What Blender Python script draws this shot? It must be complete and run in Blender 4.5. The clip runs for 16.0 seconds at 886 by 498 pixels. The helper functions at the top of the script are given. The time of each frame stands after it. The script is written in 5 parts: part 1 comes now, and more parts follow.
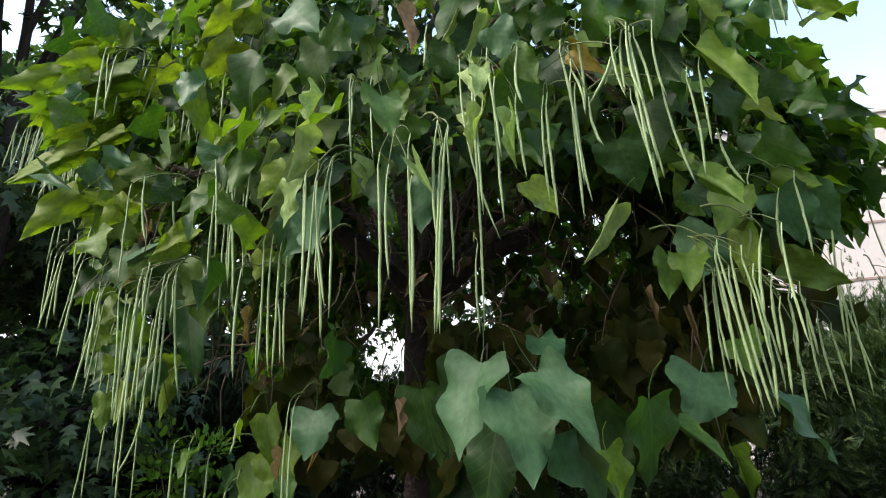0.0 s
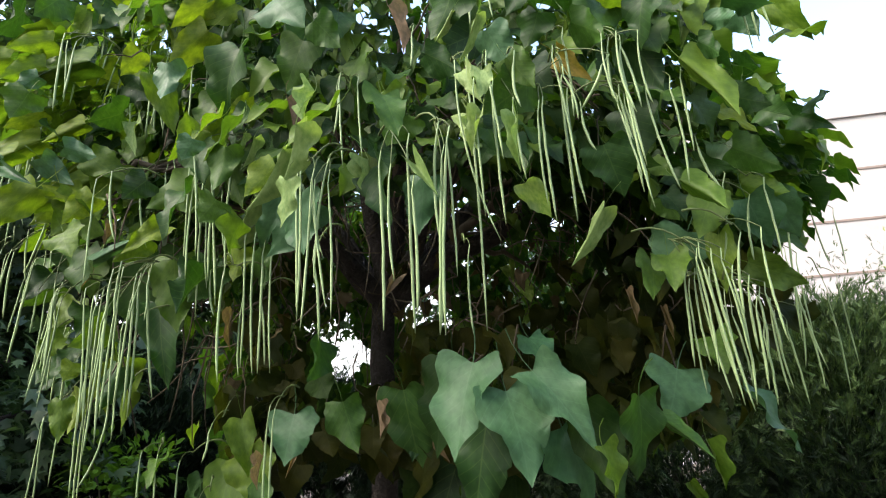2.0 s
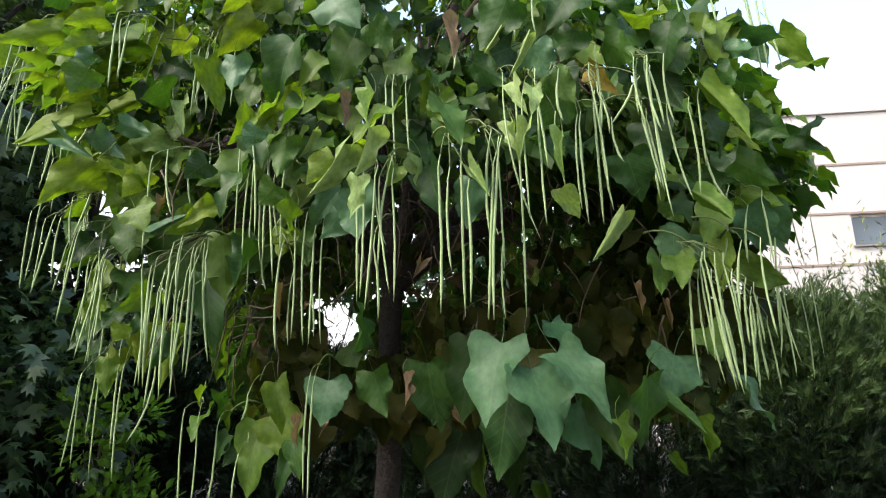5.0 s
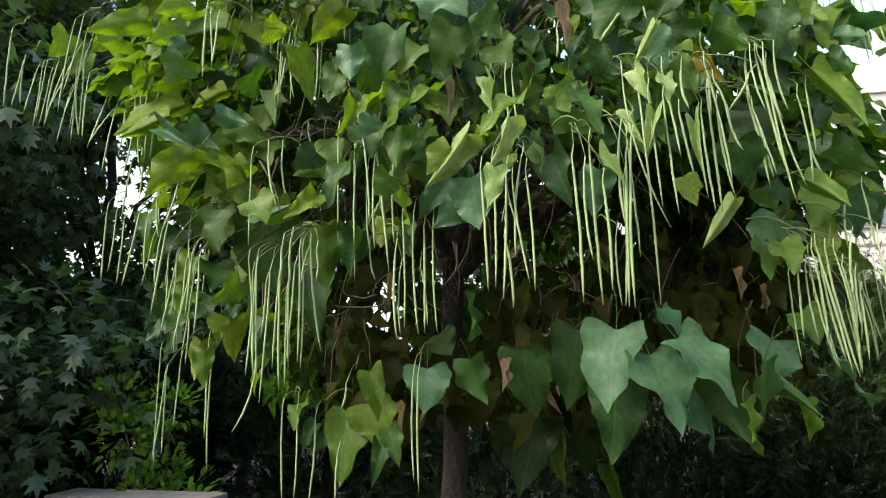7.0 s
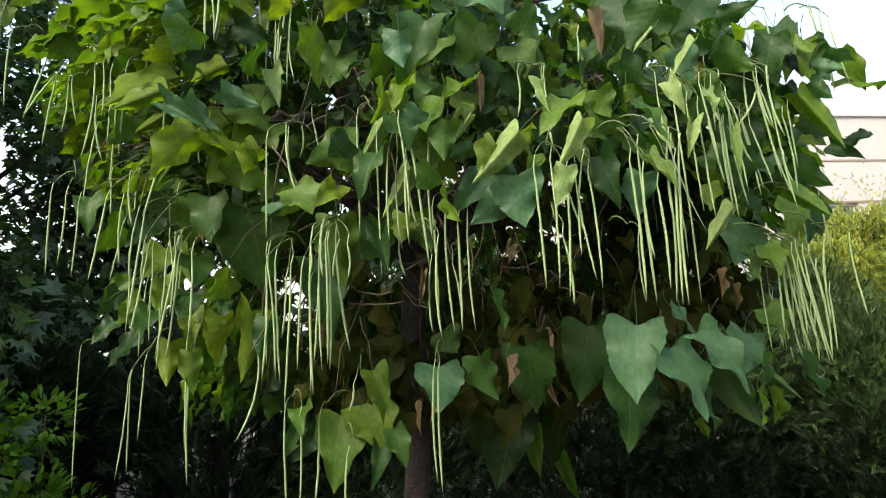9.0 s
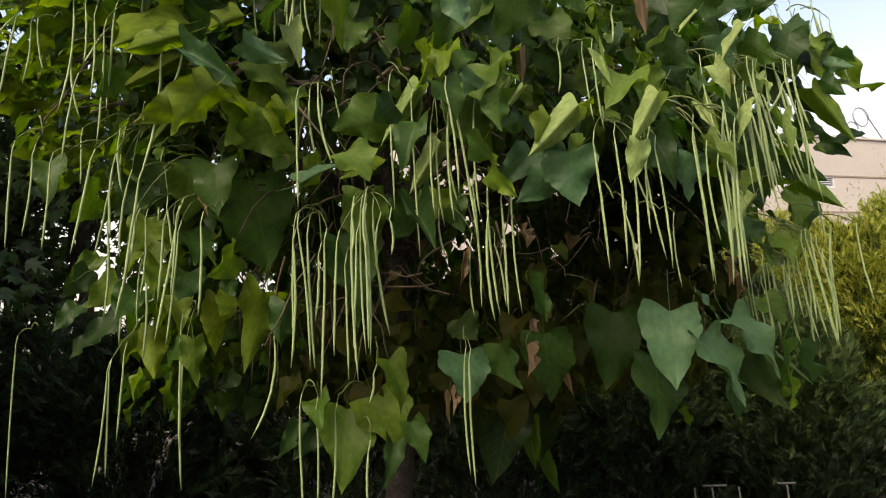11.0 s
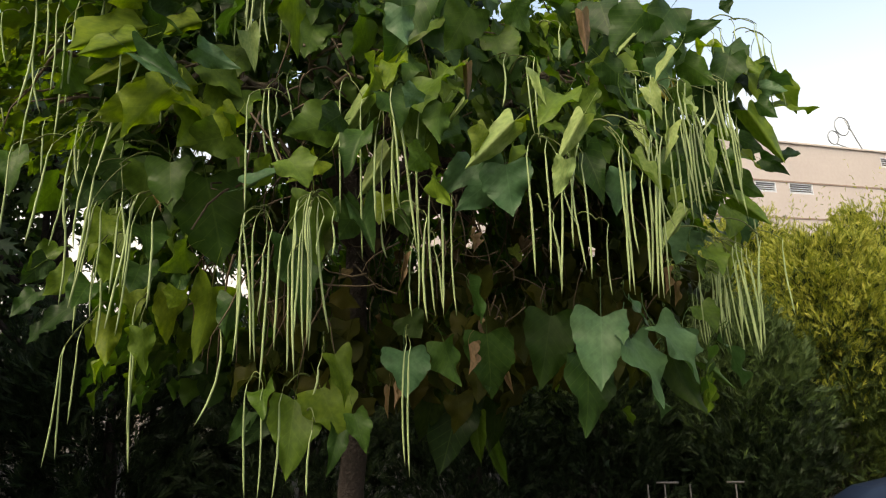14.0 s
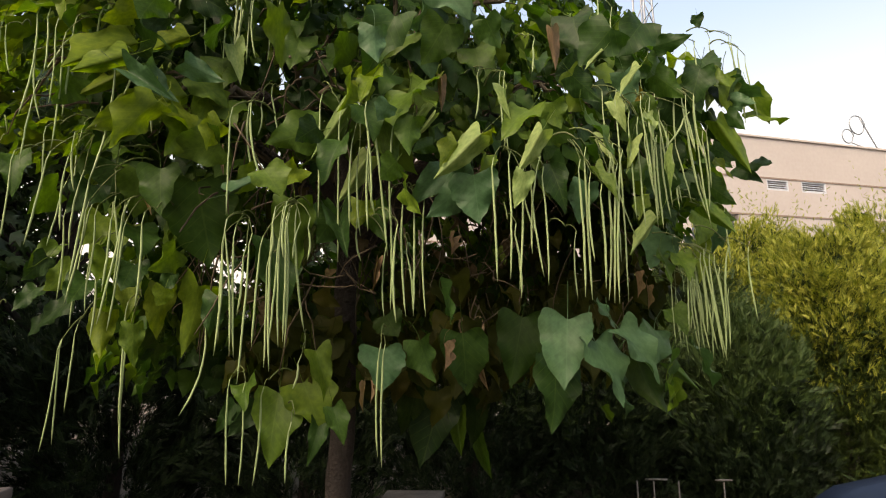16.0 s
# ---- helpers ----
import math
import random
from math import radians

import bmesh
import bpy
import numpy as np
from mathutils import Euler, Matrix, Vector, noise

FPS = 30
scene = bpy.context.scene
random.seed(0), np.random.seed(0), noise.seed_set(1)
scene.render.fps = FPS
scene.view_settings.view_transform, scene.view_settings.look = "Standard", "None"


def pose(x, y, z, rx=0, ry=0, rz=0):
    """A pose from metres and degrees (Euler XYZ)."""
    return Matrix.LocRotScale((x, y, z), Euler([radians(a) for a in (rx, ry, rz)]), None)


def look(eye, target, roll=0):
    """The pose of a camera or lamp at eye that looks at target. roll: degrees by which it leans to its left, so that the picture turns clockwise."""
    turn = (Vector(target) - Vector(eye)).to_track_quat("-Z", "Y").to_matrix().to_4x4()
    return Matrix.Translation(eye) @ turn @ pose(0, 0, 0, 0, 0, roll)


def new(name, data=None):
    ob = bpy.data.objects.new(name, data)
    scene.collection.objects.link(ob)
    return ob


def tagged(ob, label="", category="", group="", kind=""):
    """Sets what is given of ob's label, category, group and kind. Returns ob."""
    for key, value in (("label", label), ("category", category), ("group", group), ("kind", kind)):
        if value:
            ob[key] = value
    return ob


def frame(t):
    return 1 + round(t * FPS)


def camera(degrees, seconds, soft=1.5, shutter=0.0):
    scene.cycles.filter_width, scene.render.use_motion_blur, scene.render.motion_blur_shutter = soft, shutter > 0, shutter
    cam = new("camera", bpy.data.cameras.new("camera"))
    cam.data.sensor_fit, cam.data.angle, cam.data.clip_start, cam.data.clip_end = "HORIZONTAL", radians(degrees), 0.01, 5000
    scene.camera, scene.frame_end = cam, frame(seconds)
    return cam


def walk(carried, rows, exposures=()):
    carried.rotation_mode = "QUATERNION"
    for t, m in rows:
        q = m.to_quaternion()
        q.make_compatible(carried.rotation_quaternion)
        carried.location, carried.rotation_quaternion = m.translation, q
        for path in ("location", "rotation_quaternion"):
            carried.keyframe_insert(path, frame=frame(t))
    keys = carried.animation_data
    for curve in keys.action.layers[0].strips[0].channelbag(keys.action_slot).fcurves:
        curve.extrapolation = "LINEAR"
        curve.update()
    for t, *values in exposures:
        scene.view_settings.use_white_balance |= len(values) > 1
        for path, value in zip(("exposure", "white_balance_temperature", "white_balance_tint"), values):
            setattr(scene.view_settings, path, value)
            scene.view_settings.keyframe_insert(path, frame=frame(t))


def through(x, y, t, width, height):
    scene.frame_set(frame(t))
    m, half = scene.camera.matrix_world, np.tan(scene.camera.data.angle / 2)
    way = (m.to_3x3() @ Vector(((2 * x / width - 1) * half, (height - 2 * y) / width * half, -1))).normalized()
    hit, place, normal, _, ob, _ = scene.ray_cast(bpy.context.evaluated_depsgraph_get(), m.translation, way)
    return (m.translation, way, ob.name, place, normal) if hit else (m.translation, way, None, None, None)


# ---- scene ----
cam = camera(73.6, 16.0, 1.1)
METRES, EYE, TILT, LEAN, TURN = 2.2, 1.55, 16.7, 2.0, 0.0
ROWS = [
    (0.0, 0.0, 0.0, 0.0, -0.0, 0.0, 0.0),
    (0.5, -0.0077, -0.0006, -0.0016, 0.08, 0.06, 0.65),
    (1.0, -0.0282, 0.0052, -0.0025, -0.43, 0.08, 1.03),
    (1.5, -0.042, 0.0037, -0.0011, -3.29, 0.01, 0.59),
    (2.0, -0.0566, 0.002, 0.0008, -5.84, -0.01, -0.38),
    (2.5, -0.0775, 0.002, 0.0008, -7.7, 0.11, -1.53),
    (3.0, -0.1047, -0.0009, 0.0017, -7.92, 0.14, -2.3),
    (5.5, -0.1718, -0.0736, 0.0252, -8.45, -3.05, -3.48),
    (6.0, -0.2401, -0.0764, 0.0261, -8.96, -3.13, -2.96),
    (6.5, -0.2695, -0.0746, 0.026, -9.0, -4.05, -2.82),
    (7.0, -0.2889, -0.0446, 0.0182, -9.08, -4.05, -2.9),
    (7.5, -0.3289, -0.0053, 0.0113, -9.65, -4.05, -2.79),
    (8.0, -0.3908, 0.0077, 0.0044, -13.06, -3.91, -2.88),
    (8.5, -0.4619, 0.0175, 0.0026, -17.29, -3.69, -3.45),
    (9.0, -0.4883, 0.0212, 0.0016, -22.05, -3.4, -4.94),
    (11.5, -0.6147, 0.1414, -0.0477, -32.47, -2.46, -7.65),
    (12.0, -0.6034, 0.1374, -0.0489, -34.56, -2.24, -9.21),
    (12.5, -0.5682, 0.1258, -0.0447, -34.59, -2.42, -9.98),
    (13.0, -0.5424, 0.1015, -0.0322, -33.53, -2.79, -9.85),
    (13.5, -0.5439, 0.0829, -0.0216, -32.85, -3.15, -9.4),
    (14.0, -0.5795, 0.0715, -0.0179, -31.86, -3.2, -8.76),
    (14.5, -0.6006, 0.0596, -0.0136, -31.93, -3.27, -8.81),
    (15.0, -0.5793, 0.0411, -0.0086, -31.91, -3.37, -9.41),
    (15.5, -0.5615, 0.0205, 0.0037, -31.7, -3.71, -9.61),
    (16.0, -0.56, 0.0111, 0.0061, -30.73, -3.94, -9.43),
]
EXPOSURES = [(0, 1.8, 6500, 13), (1, 2.12, 6500, 13), (3, 2.05, 6500, 13), (6, 2.06, 6600, 13), (8, 1.98, 6750, 5), (9.2, 1.88, 6950, 9), (11.3, 1.28, 8200, 17), (12.5, 1.38, 8700, 20), (13, 1.44, 8400, 17), (14, 1.34, 8100, 14), (15, 1.22, 8300, 18), (16, 1.32, 8300, 19)]
walk(cam, [(t, pose(0, 0, EYE, TILT, LEAN, TURN) @ pose(METRES * x, METRES * y, METRES * z, 90 + pitch, roll, yaw)) for t, x, y, z, yaw, pitch, roll in ROWS], EXPOSURES)

# ---------------------------------------------------------------- world and light
SUN_EL, SUN_AZ = 46.0, 246.0          # a veiled sun high on the left
world = bpy.data.worlds.new("sky_world")
scene.world = world
world.use_nodes = True
wn = world.node_tree.nodes
sky = wn.new("ShaderNodeTexSky")
sky.sky_type = "NISHITA"
sky.sun_disc = False
sky.sun_elevation, sky.sun_rotation = radians(SUN_EL), radians(SUN_AZ)
sky.air_density, sky.dust_density, sky.ozone_density = 1.5, 3.5, 1.0
wn["Background"].inputs["Strength"].default_value = 0.15
wl = world.node_tree.links
w_up = wn.new("ShaderNodeSeparateXYZ")
wl.new(wn.new("ShaderNodeTexCoord").outputs["Generated"], w_up.inputs[0])
w_haze = wn.new("ShaderNodeMapRange")          # thin white haze, thickest low down
for k, v in (("From Min", 0.47), ("From Max", 0.16), ("To Min", 0.0), ("To Max", 0.9)):
    w_haze.inputs[k].default_value = v
wl.new(w_up.outputs["Z"], w_haze.inputs["Value"])
w_grey = wn.new("ShaderNodeRGBToBW")
wl.new(sky.outputs[0], w_grey.inputs[0])
w_white = wn.new("ShaderNodeVectorMath")
w_white.operation = "MULTIPLY"
w_white.inputs[1].default_value = (0.97, 1.0, 1.0)
wl.new(w_grey.outputs[0], w_white.inputs[0])
w_mix = wn.new("ShaderNodeMix")
w_mix.data_type = "RGBA"
wl.new(w_haze.outputs["Result"], w_mix.inputs["Factor"])
wl.new(sky.outputs[0], w_mix.inputs["A"])
wl.new(w_white.outputs[0], w_mix.inputs["B"])
wl.new(w_mix.outputs["Result"], wn["Background"].inputs["Color"])
sun = new("sun", bpy.data.lights.new("sun", "SUN"))
sun.data.energy, sun.data.angle, sun.data.color = 1.3, radians(18), (1.0, 0.96, 0.91)
sun_dir = Vector((math.sin(radians(SUN_AZ)) * math.cos(radians(SUN_EL)), math.cos(radians(SUN_AZ)) * math.cos(radians(SUN_EL)), math.sin(radians(SUN_EL))))
sun.matrix_world = look(sun_dir * 30, (0, 0, 0))

# ---------------------------------------------------------------- materials


def material(name, base, rough=0.6, metal=0.0, spec=0.4):
    m = bpy.data.materials.new(name)
    m.use_nodes = True
    b = m.node_tree.nodes["Principled BSDF"]
    b.inputs["Base Color"].default_value = (*base, 1)
    b.inputs["Roughness"].default_value = rough
    b.inputs["Metallic"].default_value = metal
    b.inputs["Specular IOR Level"].default_value = spec
    return m, m.node_tree.nodes, m.node_tree.links, b


def ramp(nodes, stops):
    r = nodes.new("ShaderNodeValToRGB")
    e = r.color_ramp.elements
    while len(e) < len(stops):
        e.new(0.5)
    for el, (p, c) in zip(e, stops):
        el.position, el.color = p, (*c, 1)
    return r


def noise_tex(nodes, links, scale, detail=4, coord="Object"):
    tc = nodes.new("ShaderNodeTexCoord")
    n = nodes.new("ShaderNodeTexNoise")
    n.inputs["Scale"].default_value, n.inputs["Detail"].default_value = scale, detail
    links.new(tc.outputs[coord], n.inputs["Vector"])
    return n


def bump(nodes, links, b, height, strength, dist):
    k = nodes.new("ShaderNodeBump")
    k.inputs["Strength"].default_value, k.inputs["Distance"].default_value = strength, dist
    links.new(height, k.inputs["Height"])
    links.new(k.outputs[0], b.inputs["Normal"])
    return k


def surface(name, dark, light, scale, rough=0.75, strength=0.4, dist=0.01, fine=8, metal=0.0, spec=0.3):
    """A plain surface with stains at a large and grain at a small scale."""
    m, n, l, b = material(name, light, rough, metal, spec)
    big, small = noise_tex(n, l, scale, 5), noise_tex(n, l, scale * fine, 6)
    mix = n.new("ShaderNodeMath")
    mix.operation = "MULTIPLY_ADD"
    mix.inputs[1].default_value = 0.45
    l.new(small.outputs[0], mix.inputs[0])
    half = n.new("ShaderNodeMath")
    half.operation = "MULTIPLY"
    half.inputs[1].default_value = 0.55
    l.new(big.outputs[0], half.inputs[0])
    l.new(half.outputs[0], mix.inputs[2])
    r = ramp(n, [(0.3, dark), (0.7, light)])
    l.new(mix.outputs[0], r.inputs[0])
    l.new(r.outputs[0], b.inputs["Base Color"])
    bump(n, l, b, small.outputs[0], strength, dist)
    return m


def leaf_material(name, tones, through=0.35, rough=0.52, veins=True, island=False, spec=0.18):
    """Leaf tissue: a skin with gloss, light that passes through it, veins and blotches."""
    m, n, l, b = material(name, tones[0], rough, 0, spec)
    if island:
        rnd = n.new("ShaderNodeNewGeometry").outputs["Random Per Island"]
    else:
        rnd = n.new("ShaderNodeObjectInfo").outputs["Random"]
    r = ramp(n, [(i / max(1, len(tones) - 1), c) for i, c in enumerate(tones)])
    l.new(rnd, r.inputs[0])
    blot = noise_tex(n, l, 9 if not island else 14, 5)
    br = ramp(n, [(0.35, (0.72, 0.78, 0.66)), (0.65, (1.12, 1.08, 1.0))])
    l.new(blot.outputs[0], br.inputs[0])
    mul = n.new("ShaderNodeMix")
    mul.data_type, mul.blend_type = "RGBA", "MULTIPLY"
    mul.inputs["Factor"].default_value = 1.0
    l.new(r.outputs[0], mul.inputs["A"])
    l.new(br.outputs[0], mul.inputs["B"])
    col = mul.outputs["Result"]
    if veins:
        uv = n.new("ShaderNodeUVMap")
        sep = n.new("ShaderNodeSeparateXYZ")
        l.new(uv.outputs[0], sep.inputs[0])

        def op(kind, a, c=None, v=None):
            k = n.new("ShaderNodeMath")
            k.operation = kind
            l.new(a, k.inputs[0])
            if c is not None:
                l.new(c, k.inputs[1])
            elif v is not None:
                k.inputs[1].default_value = v
            return k.outputs[0]

        u = op("ABSOLUTE", op("SUBTRACT", sep.outputs[0], v=0.5))
        mid = op("LESS_THAN", u, v=0.012)
        w = op("SUBTRACT", sep.outputs[1], op("MULTIPLY", u, v=0.75))
        saw = op("ABSOLUTE", op("SUBTRACT", op("FRACT", op("MULTIPLY", w, v=6.5)), v=0.5))
        side = op("LESS_THAN", saw, v=0.035)
        vein = op("MAXIMUM", mid, side)
        vm = n.new("ShaderNodeMix")
        vm.data_type = "RGBA"
        l.new(op("MULTIPLY", vein, v=0.09), vm.inputs["Factor"])
        l.new(col, vm.inputs["A"])
        vm.inputs["B"].default_value = (*[min(1, 1.5 * c + 0.05) for c in tones[-1]], 1)
        col = vm.outputs["Result"]
        soft = op("ADD", op("MULTIPLY", saw, v=0.8), op("MINIMUM", op("MULTIPLY", u, v=5.0), v=0.5))
        bump(n, l, b, soft, 0.14, 0.006)
    l.new(col, b.inputs["Base Color"])
    tr = n.new("ShaderNodeBsdfTranslucent")
    warm = n.new("ShaderNodeMix")
    warm.data_type, warm.blend_type = "RGBA", "MULTIPLY"
    warm.inputs["Factor"].default_value = 1.0
    warm.inputs["B"].default_value = (1.25, 1.45, 0.42, 1)
    l.new(col, warm.inputs["A"])
    l.new(warm.outputs["Result"], tr.inputs["Color"])
    mx = n.new("ShaderNodeMixShader")
    mx.inputs[0].default_value = through
    l.new(b.outputs[0], mx.inputs[1])
    l.new(tr.outputs[0], mx.inputs[2])
    l.new(mx.outputs[0], n["Material Output"].inputs["Surface"])
    return m


GREEN = [(0.012, 0.034, 0.009), (0.019, 0.054, 0.012), (0.034, 0.082, 0.012), (0.056, 0.106, 0.013), (0.088, 0.145, 0.016)]
M_LEAF = leaf_material("leaf_green", GREEN, 0.35, 0.5, True, False, 0.18)
# yellower leaves of the sunny side; part of their light is in the colour
M_YOUNGLIT = leaf_material("leaf_young_lit", [(0.08, 0.14, 0.012), (0.14, 0.19, 0.016)], 0.45)
M_PALE = leaf_material("leaf_pale_underside", [(0.15, 0.225, 0.08), (0.21, 0.28, 0.115)], 0.3, 0.6)
# sheen of the sky is put into the base colour of these leaves
M_BLUE = leaf_material("leaf_bluish_skylit", [(0.030, 0.082, 0.034), (0.048, 0.106, 0.050)], 0.25, 0.5, spec=0.2)
M_YELLOW = leaf_material("leaf_yellow", [(0.26, 0.18, 0.035), (0.32, 0.23, 0.05)], 0.4)
M_TURNING = leaf_material("leaf_turning", [(0.12, 0.18, 0.03), (0.16, 0.21, 0.045)], 0.4)
M_DRY = leaf_material("leaf_dry", [(0.13, 0.09, 0.06), (0.21, 0.145, 0.10)], 0.25, 0.7)
# fill for the western sprays, its tone raised to look sunlit
M_FILLYOUNGLIT = leaf_material("foliage_young_lit", [(0.036, 0.08, 0.012), (0.078, 0.135, 0.014), (0.135, 0.185, 0.018)], 0.42, 0.45, True, True)
# dark olive: the shade under the crown is put into the leaf colour
M_FILLSHADE = leaf_material("foliage_shade", [(0.014, 0.024, 0.004), (0.025, 0.032, 0.005), (0.031, 0.036, 0.006), (0.038, 0.036, 0.006)], 0.42, 0.55, True, True, 0.1)
M_FILLDRY = leaf_material("foliage_dead", [(0.05, 0.036, 0.018), (0.10, 0.072, 0.035)], 0.25, 0.7, True, True)
# single leaves of the hollow, darkened in colour to stand for shade
M_SHADE = leaf_material("leaf_shade", [(0.011, 0.03, 0.005), (0.02, 0.042, 0.007)], 0.38, 0.55, spec=0.1)
M_FILL = leaf_material("foliage_green", GREEN, 0.42, 0.5, True, True, 0.18)
M_POD = surface("pod_green", (0.135, 0.205, 0.08), (0.215, 0.28, 0.128), 14, 0.45, 0.2, 0.001, 6)
M_STALK = surface("stalk", (0.05, 0.08, 0.02), (0.095, 0.125, 0.04), 12, 0.6, 0.2, 0.001)
M_DEADTWIG = surface("dead_twig", (0.034, 0.026, 0.015), (0.075, 0.058, 0.034), 20, 0.85, 0.3, 0.002)
M_TWIG = surface("twig_bark", (0.05, 0.038, 0.026), (0.12, 0.095, 0.065), 20, 0.85, 0.5, 0.003)
M_BARK = surface("bark", (0.016, 0.013, 0.012), (0.045, 0.037, 0.032), 9, 0.9, 0.9, 0.02)
M_MAPLE = leaf_material("maple_leaf", [(0.026, 0.054, 0.03), (0.048, 0.09, 0.047), (0.08, 0.128, 0.064)], 0.45, 0.4, False, True, 0.4)
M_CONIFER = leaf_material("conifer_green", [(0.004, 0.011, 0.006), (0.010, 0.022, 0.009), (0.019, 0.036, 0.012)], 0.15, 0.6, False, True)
# cypress tones with lit tips and shaded inner sprays put into the colour
M_GOLD = leaf_material("conifer_gold_lit", [(0.095, 0.125, 0.02), (0.215, 0.24, 0.042), (0.34, 0.345, 0.08)], 0.3, 0.6, False, True)
M_CONLIT = leaf_material("conifer_tip_lit", [(0.022, 0.045, 0.016), (0.036, 0.066, 0.022), (0.055, 0.085, 0.026)], 0.2, 0.6, False, True)
M_CONSHADE = leaf_material("conifer_inner_shade", [(0.012, 0.028, 0.009), (0.028, 0.05, 0.013), (0.06, 0.085, 0.017)], 0.2, 0.6, False, True)
M_SHRUB = leaf_material("shrub_leaf", [(0.095, 0.2, 0.022), (0.14, 0.27, 0.034)], 0.4, 0.4, False, True)
M_WALL = surface("render_pink", (0.34, 0.318, 0.302), (0.395, 0.372, 0.355), 0.5, 0.85, 0.25, 0.01, 14)
M_JOINT = surface("joint_dark", (0.16, 0.12, 0.10), (0.24, 0.19, 0.16), 1.0, 0.9)
M_WHITE = surface("white_metal", (0.62, 0.62, 0.60), (0.78, 0.78, 0.76), 2, 0.5, 0.1, 0.003)
M_GREYMETAL = surface("grey_metal", (0.16, 0.17, 0.18), (0.28, 0.29, 0.30), 3, 0.4, 0.1, 0.003, 8, 0.6)
M_MAST = surface("galvanised_steel", (0.20, 0.23, 0.26), (0.30, 0.33, 0.36), 3, 0.5, 0.1, 0.003, 8, 0.5)
M_GLASS, *_ = material("window_glass", (0.05, 0.07, 0.09), 0.08, 0, 0.9)
# soil made paler so that it bounces more light up into the crown
M_GROUND = surface("ground_soil", (0.06, 0.053, 0.042), (0.13, 0.115, 0.092), 0.8, 0.95, 0.8, 0.05, 12)
M_CONCRETE = surface("concrete", (0.12, 0.105, 0.095), (0.22, 0.195, 0.175), 1.6, 0.9, 0.4, 0.01)
M_PAINT = surface("car_paint_blue", (0.008, 0.016, 0.034), (0.012, 0.022, 0.045), 0.7, 0.5, 0.02, 0.001, 10, 0.0, 0.12)
M_SLAT = surface("pale_blue_paint", (0.36, 0.40, 0.45), (0.46, 0.50, 0.55), 2, 0.6, 0.1, 0.003)
M_RUST = surface("rusty_paint", (0.06, 0.048, 0.04), (0.19, 0.175, 0.16), 22, 0.7, 0.3, 0.001)
# concrete darkened in colour for the shade the bench stands in
M_SHADESTONE = surface("shaded_concrete", (0.055, 0.05, 0.042), (0.14, 0.125, 0.105), 7, 0.9, 0.4, 0.01)
M_RUBBER = surface("rubber", (0.015, 0.015, 0.015), (0.03, 0.03, 0.03), 6, 0.85)

# ---------------------------------------------------------------- builders


def part(name, mesh, mat, parent, label=""):
    """Links a mesh or a bmesh as one object under a thing or a part."""
    if isinstance(mesh, bmesh.types.BMesh):
        me = bpy.data.meshes.new(name)
        mesh.to_mesh(me)
        mesh.free()
        mesh = me
    if mat is not None and not mesh.materials:
        mesh.materials.append(mat)
    ob = new(name, mesh)
    ob.parent = parent
    return tagged(ob, label)


def thing(name, label, category, group="", kind="", at=(0, 0, 0)):
    ob = new(name)
    ob.location = at
    ob.empty_display_size = 0.2
    return tagged(ob, label, category, group, kind)


def mesh_from(name, verts, faces, mat=None, smooth=True):
    me = bpy.data.meshes.new(name)
    me.from_pydata([tuple(v) for v in verts], [], faces)
    if mat is not None:
        me.materials.append(mat)
    if smooth:
        me.polygons.foreach_set("use_smooth", [True] * len(me.polygons))
    me.update()
    return me


def tube(points, radii, sides=6):
    """Vertices and faces of a closed tube along points."""
    pts = [Vector(p) for p in points]
    verts, faces = [], []
    ref = Vector((0.31, 0.77, 0.55)).normalized()
    for i, p in enumerate(pts):
        d = (pts[min(i + 1, len(pts) - 1)] - pts[max(i - 1, 0)]).normalized()
        a = d.cross(ref).normalized()
        c = d.cross(a)
        for k in range(sides):
            th = 2 * math.pi * k / sides
            verts.append(p + (a * math.cos(th) + c * math.sin(th)) * radii[i])
    for i in range(len(pts) - 1):
        for k in range(sides):
            q = (k + 1) % sides
            faces.append((i * sides + k, i * sides + q, (i + 1) * sides + q, (i + 1) * sides + k))
    faces.append(tuple(range(sides))[::-1])
    faces.append(tuple(range((len(pts) - 1) * sides, len(pts) * sides)))
    return verts, faces


def bent(a, b, sag, n, wob=0.0, rng=random):
    """n + 1 points from a to b, bowed by the vector sag, with a wobble."""
    a, b, sag = Vector(a), Vector(b), Vector(sag)
    out = []
    for i in range(n + 1):
        s = i / n
        w = Vector((rng.uniform(-1, 1), rng.uniform(-1, 1), rng.uniform(-1, 1))) * wob * math.sin(math.pi * s)
        out.append(a.lerp(b, s) + sag * 4 * s * (1 - s) + w)
    return out


def limb(name, a, b, sag, r0, r1, mat, parent, n=8, wob=0.01, sides=7, label="", rng=random):
    pts = bent(a, b, sag, n, wob, rng)
    v, f = tube(pts, [r0 + (r1 - r0) * i / n for i in range(n + 1)], sides)
    part(name, mesh_from(name, v, f, mat), None, parent, label)
    return pts


def box(name, size, mat, parent, m=None, bevel=0.0, label=""):
    bm = bmesh.new()
    bmesh.ops.create_cube(bm, size=1)
    bmesh.ops.scale(bm, vec=size, verts=bm.verts)
    if bevel:
        bmesh.ops.bevel(bm, geom=bm.edges[:], offset=bevel, segments=2, affect="EDGES", profile=0.5)
    ob = part(name, bm, mat, parent, label)
    if m is not None:
        ob.matrix_basis = m
    return ob


